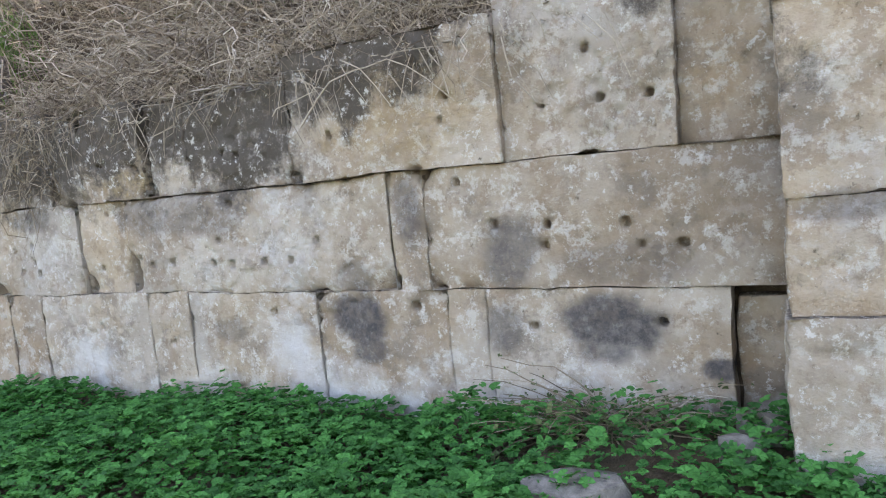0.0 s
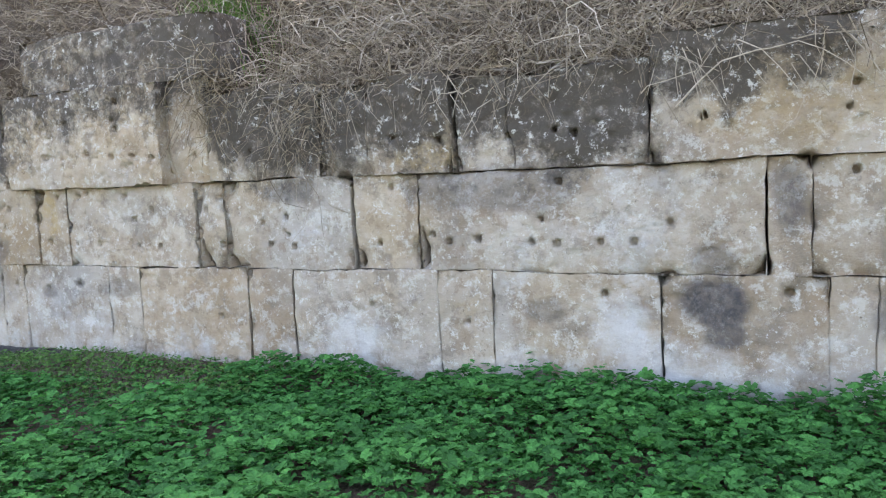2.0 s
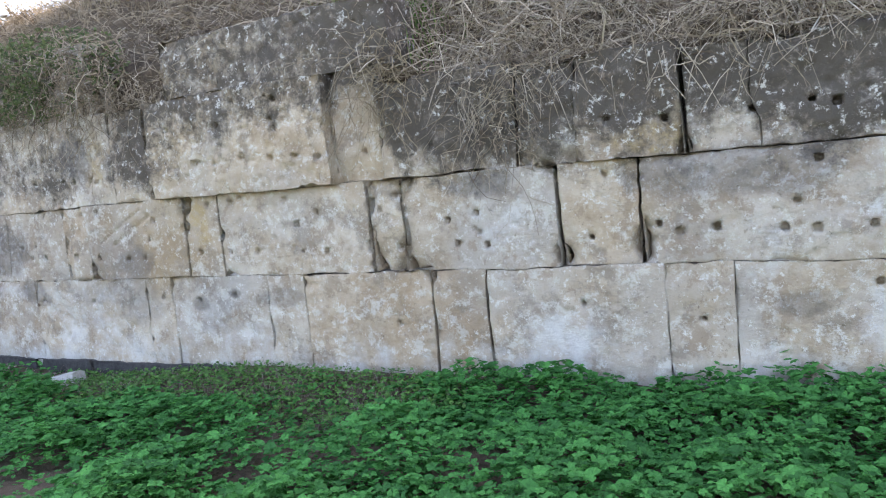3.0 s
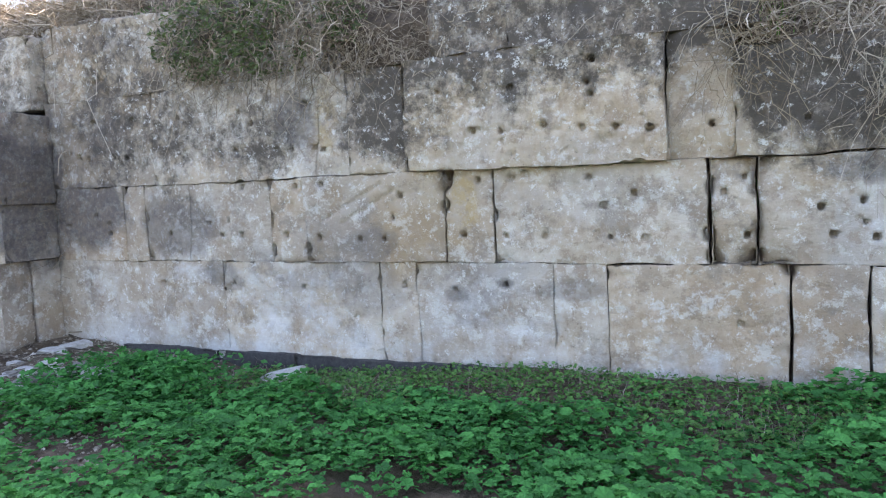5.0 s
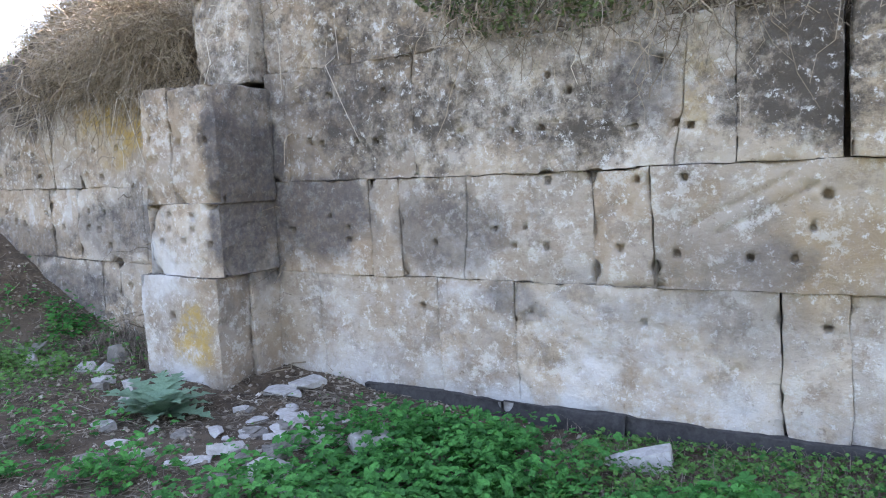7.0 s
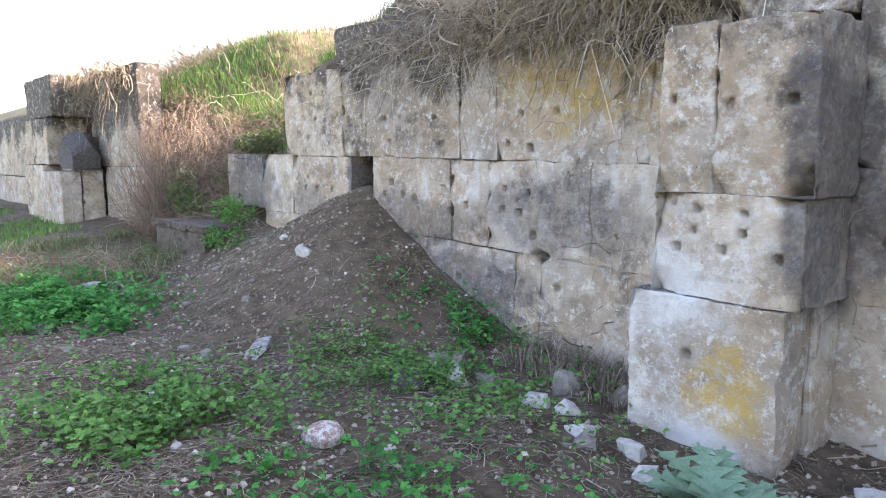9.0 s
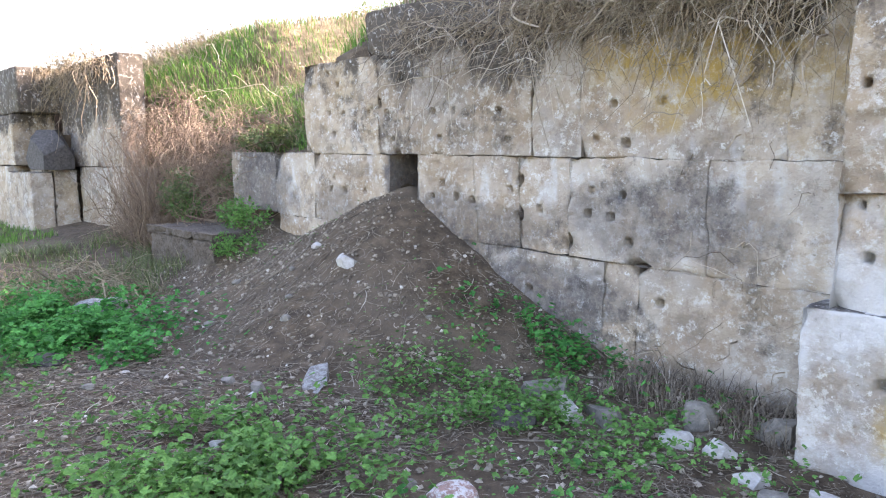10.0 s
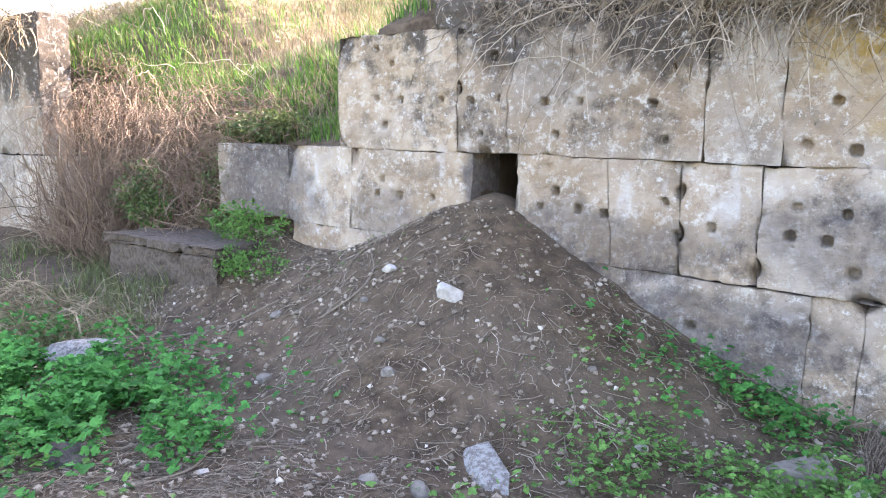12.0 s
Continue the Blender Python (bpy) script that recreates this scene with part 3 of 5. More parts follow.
HOLES_FAR = [(-15.51, 0.75), (-15.53, 2.16), (-15.76, 1.16), (-15.80, 1.88), (-15.82, 1.50), (-15.91, 2.16), (-15.91, 1.34), (-16.02, 0.76), (-16.06, 1.91), (-16.09, 1.52), (-16.11, 1.35), (-16.26, 1.13), (-16.56, 1.39), (-16.66, 0.75), (-16.70, 2.18), (-16.87, 1.55), (-16.90, 1.95), (-16.98, 2.19), (-17.00, 1.82), (-17.28, 1.43), (-17.49, 1.45), (-17.50, 2.20), (-17.53, 1.83), (-17.59, 2.54), (-17.68, 1.56), (-17.69, 1.97), (-17.80, 2.21), (-17.80, 1.85), (-17.81, 1.44), (-18.16, 2.23), (-18.20, 2.55), (-18.33, 1.97), (-18.43, 2.22), (-18.70, 2.25), (-18.77, 1.48), (-19.11, 2.26), (-19.12, 1.47), (-19.20, 2.56), (-19.27, 2.05), (-19.30, 1.59), (-19.35, 1.47), (-19.36, 2.69), (-19.38, 2.27)]
HOLES_BUTTRESS = [(-13.46, 2.09), (-13.48, 1.28), (-13.67, 1.50), (-13.68, 1.39), (-13.79, 2.09), (-13.79, 1.30), (-13.95, 1.51), (-13.95, 0.69), (-13.97, 1.39), (-14.07, 1.29), (-14.11, 2.12), (-14.11, 1.54)]


def bed(z_at_0, slope):
    return lambda x: z_at_0 + slope * x


BURIED, BED_1, BED_2, BED_3 = bed(-0.25, 0), bed(0.855, -0.0095), bed(1.58, -0.0118), bed(2.49, -0.0095)


def course(parent, joints, y, low, high, holes, seed, gap=0.0015, depth=0.42, proud=None, tops=None, open_=None, broken=None, **kw):
    """A row of blocks between joints, given from the higher x to the lower."""
    for i, (b, a) in enumerate(zip(joints, joints[1:])):
        r = random.Random(seed * 31 + i)
        out = (proud or {}).get(i, 0.0) + r.uniform(-0.008, 0.008)
        g0, g1 = gap * r.uniform(0.3, 1.3), gap * r.uniform(0.3, 1.3)
        g0 += (open_ or {}).get(a, 0.0) * 0.28
        g1 += (open_ or {}).get(b, 0.0) * 0.28
        mid = (a + b) / 2
        top = high if not tops or i not in tops else bed(tops[i], 0)
        k = dict(rough=r.uniform(0.7, 1.2), chips=r.uniform(0.6, 1.5), rad=r.uniform(0.003, 0.007))
        k.update(kw)
        k["chips"] = (broken or {}).get(i, k["chips"])
        stone_block(parent, a + g0, b - g1, y + 0.0 - out, y + depth, float(low(mid)) + 0.0008, float(top(mid)) - 0.0008, seed * 50 + i, holes,
                    low=lambda x, f=low: f(x) + 0.0008, high=lambda x, f=top: f(x) - 0.0008, **k)


def main_wall():
    w = core("wall_north", [(-13.42, 0.4, 4.17, 4.4, -0.3, 2.1)],
             "ancient wall of large weathered limestone blocks with square sockets")
    y = 3.78
    course(w, [-0.36, -1.97, -2.95, -4.14, -4.57, -5.88, -6.35, -7.58, -7.99, -9.15, -9.49, -11.17, -11.80, -13.42], y, BURIED, BED_1, HOLES_LOW, 1, open_={-5.88: 0.035, -6.35: 0.02, -9.49: 0.015, -2.95: 0.012})
    stone_block(w, -0.345, -0.06, y + 0.12, y + 0.6, -0.2, 0.79, 90, chips=1.6, rough=1.6)
    course(w, [-0.05, -2.07, -2.32, -4.70, -5.27, -6.54, -6.86, -8.44, -8.86, -10.22, -10.60, -12.11, -12.38, -13.40], y, BED_1, BED_2, HOLES_MID, 2, gap=0.002,
           proud={3: -0.02, 8: 0.015}, chips=1.5, open_={-5.27: 0.05, -4.70: 0.04, -6.54: 0.025, -6.86: 0.02, -8.86: 0.022, -10.22: 0.018, -2.32: 0.02, -8.44: 0.010}, broken={2: 2.2, 4: 2.8, 5: 3.4, 7: 2.2, 8: 1.9, 9: 2.4})
    course(w, [-0.05, -0.56, -1.51, -3.00, -4.38, -5.10, -5.53, -6.68, -7.12, -9.17, -9.73, -11.93, -13.38], y, BED_2, BED_3, HOLES_TOP, 3, gap=0.002,
           proud={0: -0.10, 8: 0.10, 2: 0.05, 3: -0.02, 4: 0.04, 9: 0.02}, tops={2: 2.42, 3: 2.30, 4: 2.36, 5: 2.34, 6: 2.42}, rough=1.5, open_={-9.17: 0.05, -5.53: 0.02, -4.38: 0.035, -3.00: 0.02}, broken={2: 2.2, 3: 2.8, 4: 2.4, 5: 2.0, 6: 2.2, 8: 2.2})
    course(w, [-6.52, -8.28, -8.95], y + 0.02, BED_3, bed(3.10, 0), (), 4, rough=1.6)
    course(w, [-9.95, -11.10, -12.50, -13.38], y + 0.03, BED_3, bed(2.95, -0.034), (), 5, rough=1.6)


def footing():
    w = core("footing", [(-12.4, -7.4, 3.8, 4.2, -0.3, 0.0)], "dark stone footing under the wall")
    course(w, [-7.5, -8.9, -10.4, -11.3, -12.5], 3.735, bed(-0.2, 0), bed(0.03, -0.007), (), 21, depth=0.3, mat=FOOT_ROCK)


def buttress():
    w = core("buttress", [(-14.1, -13.6, 3.4, 4.2, -0.2, 2.3)], "projecting pier of pale limestone blocks with ochre crust")
    stone_block(w, -14.33, -13.43, 3.13, 3.475, -0.2, 1.014, 201, HOLES_BUTTRESS, rad=0.008, chips=1.8, back=True)
    stone_block(w, -14.28, -13.40, 3.48, 3.80, -0.2, 1.014, 202, rad=0.008, chips=1.4, back=True)
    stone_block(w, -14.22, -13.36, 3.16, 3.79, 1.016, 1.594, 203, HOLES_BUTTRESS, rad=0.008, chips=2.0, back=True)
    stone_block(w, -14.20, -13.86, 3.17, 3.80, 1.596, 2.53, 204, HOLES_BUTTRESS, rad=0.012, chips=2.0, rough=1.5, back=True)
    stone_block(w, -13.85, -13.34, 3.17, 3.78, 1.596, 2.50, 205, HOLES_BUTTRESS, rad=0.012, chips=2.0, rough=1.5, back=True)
    stone_block(w, -14.0, -13.40, 3.62, 4.2, 2.56, 3.32, 206, chips=1.5, rough=1.5, back=True)


def near_pier():
    w = core("near_pier", [(0.2, 0.7, 3.4, 4.2, -0.2, 2.5)], "projecting pier of pale limestone blocks at the wall's end")
    stone_block(w, -0.10, 0.86, 3.13, 3.80, -0.2, 0.826, 211, rad=0.008, chips=0.5, back=True)
    stone_block(w, -0.08, 0.84, 3.16, 3.80, 0.828, 1.306, 212, rad=0.008, chips=0.5, back=True)
    stone_block(w, -0.08, 0.84, 3.15, 3.80, 1.308, 2.106, 213, rad=0.008, chips=0.5, rough=1.5, back=True)
    stone_block(w, -0.10, 0.82, 3.16, 3.80, 2.108, 2.75, 214, rad=0.008, chips=0.5, rough=1.5, back=True)


def end_wall():
    w = core("wall_end", [(0.9, 8.0, 4.1, 4.4, -0.3, 2.3)], "weathered limestone block wall beyond the end pier")
    course(w, [8.0, 6.1, 4.4, 2.7, 0.85], 3.78, BURIED, BED_1, (), 31, h=0.08)
    course(w, [8.0, 7.0, 5.2, 3.3, 1.9, 0.85], 3.78, BED_1, BED_2, (), 32, h=0.08)
    course(w, [8.0, 6.4, 4.0, 2.2, 0.85], 3.78, BED_2, BED_3, (), 33, h=0.08)


def far_wall():
    w = core("wall_far", [(-21.3, -18.5, 4.24, 4.5, 0.1, 1.7), (-17.92, -14.0, 4.24, 4.5, -0.2, 1.7), (-18.5, -17.92, 4.24, 4.5, -0.2, 1.3), (-19.6, -14.0, 4.24, 4.5, 1.84, 2.4)],
             "ancient limestone block wall with a square drain opening")
    y = 3.85
    b1, b2, b3 = bed(0.50, -0.033), bed(1.44, -0.0215), bed(2.74, 0)
    course(w, [-14.15, -15.68, -15.97, -18.6, -20.4], y, BURIED, b1, HOLES_FAR, 6)
    course(w, [-14.15, -16.28, -16.77, -18.00], y, b1, b2, HOLES_FAR, 7, chips=1.5)
    course(w, [-18.40, -19.67, -20.47, -21.50], y, b1, b2, HOLES_FAR, 8, chips=1.5)
    course(w, [-14.15, -14.70, -16.20, -16.65, -18.55, -19.80], y, b2, b3, HOLES_FAR, 9, rough=1.2, tops={4: 2.80})
    course(w, [-14.15, -15.6, -17.3, -18.9], y + 0.16, bed(2.75, 0), bed(3.15, 0.0), (), 10, rough=1.8, tops={2: 3.25})
    core("drain_lining", [(-18.48, -18.40, 4.0, 4.7, 1.2, 1.84), (-18.0, -17.92, 4.0, 4.7, 1.2, 1.84), (-18.48, -17.92, 4.1, 4.7, 1.84, 1.9)], "dark earth lining of a narrow drain")


def distant_pier():
    w = core("distant_pier", [(-29.8, -27.6, 3.4, 4.2, 0.2, 2.3)], "ruined pier of pale limestone blocks beyond the grassy gap")
    stone_block(w, -28.6, -27.1, 2.98, 3.35, 0.2, 1.62, 301, h=0.05, chips=1.5, rough=2, back=True)
    stone_block(w, -28.6, -27.15, 3.37, 3.78, 0.2, 1.66, 302, h=0.05, chips=1.5, rough=2, back=True)
    stone_block(w, -30.3, -28.62, 3.0, 3.78, 0.1, 1.72, 303, h=0.06, chips=1.5, rough=2, back=True)
    stone_block(w, -30.3, -28.3, 3.05, 3.8, 1.74, 2.7, 304, h=0.06, chips=1.5, rough=2, back=True)
    stone_block(w, -30.3, -28.0, 3.1, 3.9, 2.72, 3.55, 305, h=0.06, chips=1.5, rough=2, back=True)
    course(w, [-24.7, -25.9, -27.1], 3.8, bed(0.1, 0), bed(1.7, 0), (), 12, h=0.05)
    course(w, [-25.1, -26.3, -28.0], 3.84, bed(1.71, 0), bed(3.55, 0), (), 13, h=0.05, rough=2)
    course(w, [-30.4, -32.5, -35.5, -38.0], 3.6, bed(-0.2, 0), bed(1.4, 0), (), 14, h=0.08)
    course(w, [-30.4, -33.0, -36.0, -38.0], 3.66, bed(1.42, 0), bed(3.0, 0), (), 15, h=0.08)


main_wall()
footing()
buttress()
near_pier()
end_wall()
far_wall()
distant_pier()

# ---- plants ----


def stuff(name, v, f, mat, label, category, smooth=False):
    return tagged(new(name, mesh_of(name, v, f, smooth, [mat])), label, category, "", "stuff")


def leaf_template(lobes=5):
    """A round lobed leaf, slightly cupped, one unit across, its stalk's end at the origin."""
    k = lobes * 2
    a = np.linspace(-0.88 * np.pi, 0.88 * np.pi, k + 1)
    rr = 0.5 * np.where(np.arange(k + 1) % 2 == 1, 1.0, 0.80)
    ring = np.stack([rr * np.cos(a), rr * np.sin(a), 0.10 * np.where(np.arange(k + 1) % 2 == 1, 0.5, 1.3)], 1)
    v = np.concatenate([[[-0.05, 0, 0]], ring])
    f = np.array([[0, i + 1, i + 2] for i in range(k)])
    return v, f


def carpet_density(x, y):
    p = np.stack([x, y, x * 0], 1)
    n = fbm(p * 0.9 + 11, 3)
    d = step(-1.0, -0.55, n) * step(3.80, 3.55, y) * step(-2.4, -0.4, y + 0.5 * n) * step(2.6, 0.9, x + 0.4 * n) * step(-12.2, -10.9, x + 0.5 * n)
    d = d * (1 - 0.93 * step(2.55, 2.95, y + 0.35 * n) * step(-5.8, -6.8, x))
    d = d * (1 - 0.85 * np.exp(-((x + 8.4) / 0.8) ** 2 - ((y - 1.35) / 0.35) ** 2))
    d = d * (1 - 0.85 * np.exp(-((x + 6.6) / 0.8) ** 2 - ((y - 2.3) / 0.3) ** 2))
    d = d * (1 - 0.9 * np.exp(-((x + 10.3) / 0.5) ** 2 - ((y - 1.4) / 0.4) ** 2))
    for bx, by, size in ((-11.23, 2.26, 0.3), (-6.64, 1.8, 0.35), (-4.16, 1.65, 0.3), (-10.0, 1.2, 0.4), (-9.1, 2.2, 0.3)):
        d = d * (1 - 0.9 * np.exp(-(((x - bx) / size) ** 2 + ((y - by) / (0.7 * size)) ** 2) * (1 + 0.6 * n)))
    d = d * (1 - 0.9 * np.exp(-((x + 0.8) / 0.6) ** 2 - ((y - 3.3) / 0.45) ** 2))
    return d


def scatter(n, x0, x1, y0, y1, density):
    x, y = rng.uniform(x0, x1, n), rng.uniform(y0, y1, n)
    keep = rng.random(n) < density(x, y)
    return x[keep], y[keep]


def green_carpet():
    x, y = scatter(165000, -12.6, 2.8, -2.6, 3.8, carpet_density)
    n = len(x)
    p = np.stack([x, y, x * 0], 1)
    tall = np.clip(0.13 + 0.13 * fbm(p * 2.3 + 4, 3), 0.03, 0.34) * rng.uniform(0.3, 1.15, n)
    tall = tall * (1 - 0.75 * step(2.6, 3.1, y) * step(-5.6, -6.4, x))
    z = land(x, y) + tall
    tv, tf = leaf_template()
    v, f = placed(tv, tf, np.stack([x, y, z], 1), rng.uniform(0, 6.283, n), rng.uniform(0.0, 0.6, n), rng.uniform(0, 6.283, n), 0.028 + 0.066 * rng.random(n) ** 1.5)
    stuff("mallow_carpet", v, f, MALLOW, "dense fresh green carpet of round lobed mallow leaves", "ground cover")


def weeds(name, n, x0, x1, y0, y1, density, size, height, label, mat=None):
    x, y = scatter(n, x0, x1, y0, y1, density)
    n = len(x)
    if not n:
        return
    z = land(x, y) + rng.uniform(0.01, height, n)
    tv, tf = leaf_template(4)
    tv = tv * np.array([1.0, 0.7, 1.0])
    v, f = placed(tv, tf, np.stack([x, y, z], 1), rng.uniform(0, 6.283, n), rng.uniform(0.1, 0.9, n), rng.uniform(0, 6.283, n), rng.uniform(*size, n))
    stuff(name, v, f, mat or WEED, label, "weeds")


def blades(name, x, y, z, length, width, droop, mat, label, category, lean=(0, 0), spread=0.5):
    n = len(x)
    a = rng.uniform(0, 6.283, n)
    out = np.stack([np.cos(a) * spread + lean[0], np.sin(a) * spread + lean[1], np.zeros(n)], 1) * rng.uniform(0.3, 1.0, (n, 1))
    t = np.linspace(0, 1, 4)[None, :, None]
    base = np.stack([x, y, z], 1)[:, None]
    L = length[:, None, None]
    path = base + L * (t * np.array([0, 0, 1.0]) + t ** 2 * out[:, None] * 1.0 - droop * t ** 2 * np.array([0, 0, 1.0]) * rng.uniform(0.2, 1, (n, 1, 1)))
    side = np.stack([-np.sin(a), np.cos(a), np.zeros(n)], 1)
    w = width * np.array([1.0, 0.9, 0.6, 0.08])[None] * rng.uniform(0.6, 1.3, (n, 1))
    v, f = strips(path, w, side)
    stuff(name, v, f, mat, label, category)


def brush(name, n, x0, x1, y0, y1, length, mat, label, reach=0.85, fall=0.85, thick=0.0056, lift=0.35, density=None):
    """Tangled dry stems that rise from the bank and hang over the wall's edge."""
    if density:
        x, y = scatter(n, x0, x1, y0, y1, density)
    else:
        x, y = rng.uniform(x0, x1, n), rng.uniform(y0, y1, n)
    keep = (np.abs(x + 18.2) > 0.6) | (y > 5.0)
    x, y = x[keep], y[keep]
    n = len(x)
    z = land(x, y) - 0.02
    k = 7
    t = np.linspace(0, 1, k)[None, :, None]
    a = rng.normal(-np.pi / 2, 1.5, n)
    out = np.stack([np.cos(a), np.sin(a), np.zeros(n)], 1)
    L = rng.uniform(length[0], length[1], n)[:, None, None]
    up = rng.uniform(0.2, 1.0, n)[:, None, None] * lift
    bend = rng.uniform(0.3, 1.0, n)[:, None, None] * fall
    path = np.stack([x, y, z], 1)[:, None] + L * (out[:, None] * t * reach + np.array([0, 0, 1.0]) * (up * 2.2 * t - bend * t ** 2))
    curl = np.cumsum(rng.normal(0, 0.045, (n, k, 3)), 1)
    path = path + curl * L * 1.6
    r = thick * (0.55 + 1.6 * rng.random((n, 1)) ** 4) * np.linspace(1.0, 0.4, k)[None]
    v, f = tubes(path, r)
    stuff(name, v, f, mat, label, "dry brush")


def drape(name, n, x0, x1, z0, z1, y, length, mat, label, thick=0.0030, deep=0.22):
    """Dry stems that hang down over the stones from a bulging mat."""
    x = rng.uniform(x0, x1, n)
    z = rng.uniform(z0, z1, n)
    yy = y + rng.uniform(-0.10, deep, n)
    k = 7
    t = np.linspace(0, 1, k)[None, :, None]
    a = rng.uniform(0, 6.283, n)
    out = np.stack([np.cos(a) * 0.8, -np.abs(np.sin(a)) * 0.35, rng.normal(-0.15, 0.5, n)], 1)
    L = rng.uniform(*length, n)[:, None, None]
    path = np.stack([x, yy, z], 1)[:, None] + L * (t * out[:, None] - np.array([0, 0.0, 0.35]) * t ** 2)
    path = path + np.cumsum(rng.normal(0, 0.06, (n, k, 3)), 1) * L * 1.6
    path[..., 1] = np.minimum(path[..., 1], y + deep + 0.03)
    v, f = tubes(path, thick * rng.uniform(0.6, 1.7, (n, 1)) * np.linspace(1.0, 0.4, k)[None])
    stuff(name, v, f, mat, label, "dry brush")


def leaf_cloud(name, n, centre, spread, size, mat, label, category="bush", hang=0.0):
    p = rng.normal(0, 1, (n, 3))
    p /= np.linalg.norm(p, axis=1, keepdims=True) + 1e-9
    p *= rng.random((n, 1)) ** 0.45
    p *= np.array(spread)
    keep = fbm(p * 4.0 + centre[0], 2) > -0.25
    p = p[keep] + np.array(centre)
    p[:, 2] -= hang * np.maximum(0, 4.0 - p[:, 1])
    n = len(p)
    tv, tf = leaf_template(3)
    tv = tv * np.array([1.0, 0.42, 1.0])
    v, f = placed(tv, tf, p, rng.uniform(0, 6.283, n), rng.uniform(0, 1.6, n), rng.uniform(0, 6.283, n), rng.uniform(*size, n))
    stuff(name, v, f, mat, label, category)


def bank_plants():
    brush("dry_brush", 4200, -6.6, -1.35, 4.12, 5.6, (0.3, 0.95), TWIG, "tangled grey-brown dry stems hanging over the wall's broken top")
    brush("dry_brush", 2600, -6.8, -1.0, 5.0, 7.2, (0.4, 1.0), STRAW, "pale dry stems on the bank above the wall", lift=0.6)
    brush("dry_brush", 2200, -9.7, -6.4, 4.3, 6.5, (0.25, 0.8), TWIG, "dry grey stems along the bank above the wall")
    brush("dry_brush", 2400, -13.2, -9.4, 4.3, 6.5, (0.25, 0.7), TWIG, "dry stems along the bank over the long wall")
    brush("dry_brush", 4200, -18.8, -13.2, 4.05, 6.2, (0.3, 0.9), STRAW, "straw-coloured dry stems hanging over the far wall")
    brush("dry_brush", 2200, -20.5, -13.5, 5.6, 9.0, (0.4, 0.9), STRAW, "pale dry stems along the skyline of the bank", lift=0.7, fall=0.5)
    brush("dry_brush", 1500, -15.6, -13.2, 3.95, 5.0, (0.3, 0.8), TWIG, "bare dry stems on top of the pier")
    drape("hanging_brush", 1500, -16.7, -14.35, 2.68, 3.2, 3.78, (0.2, 0.5), STRAW, "ochre straw mat hanging down over the far wall")
    drape("hanging_brush", 800, -15.4, -14.2, 2.9, 3.5, 3.72, (0.3, 0.75), STRAW, "dense shaggy straw clump spilling beside the pier", 0.0035, 0.3)
    drape("hanging_brush", 500, -18.4, -16.4, 2.75, 3.1, 3.86, (0.2, 0.5), TWIG, "grey stems hanging from the far wall's top")
    drape("hanging_brush", 600, -6.3, -1.6, 2.32, 2.6, 3.82, (0.2, 0.5), TWIG, "grey stems hanging over the broken top stones")
    drape("hanging_brush", 160, -6.75, -6.45, 2.2, 2.7, 3.74, (0.3, 0.6), STRAW, "pale stems hanging at a joint of the top stones")
    drape("hanging_brush", 220, -5.9, -5.4, 1.75, 2.4, 3.74, (0.2, 0.5), TWIG, "grey twigs caught on the stones' faces")
    leaf_cloud("evergreen_bush", 8500, (-10.75, 3.9, 3.12), (1.2, 0.45, 0.50), (0.03, 0.08), BUSH, "dusty green bush spilling over the wall's top", hang=0.35)
    leaf_cloud("evergreen_bush", 1500, (-12.2, 4.5, 3.4), (0.6, 0.4, 0.25), (0.03, 0.08), BUSH, "low dusty green bush on the bank")
    drape("hanging_brush", 900, -11.6, -9.6, 2.6, 3.3, 3.72, (0.2, 0.5), TWIG, "bare twigs tangled through the green bush", 0.004, 0.3)
    drape("hanging_brush", 500, -10.2, -8.6, 2.5, 2.9, 3.85, (0.15, 0.45), TWIG, "dry twigs over the broken joint of the wall's top")
    n = 19000
    x, y = rng.uniform(-21.5, 1.0, n), rng.uniform(4.9, 9.5, n)
    blades("bank_straw", x, y, land(x, y) - 0.02, rng.uniform(0.15, 0.5, n), 0.005, 0.5, STRAW, "pale dry grass covering the upper bank", "grass", (0, -0.2), 0.7)
    n = 900
    x, y = rng.normal(-6.85, 0.22, n), rng.uniform(4.0, 4.7, n)
    blades("grass_tuft", x, y, land(x, y) - 0.02, rng.uniform(0.15, 0.45, n), 0.004, 0.5, GRASS, "fresh green grass tuft on the wall's top", "grass", (0, -0.5))
    n = 1800
    x, y = rng.normal(-3.6, 0.8, n), rng.uniform(5.0, 6.6, n)
    blades("grass_tuft", x, y, land(x, y) - 0.02, rng.uniform(0.15, 0.4, n), 0.004, 0.4, GRASS, "fresh green grass among the dry stems", "grass", (0, -0.3))


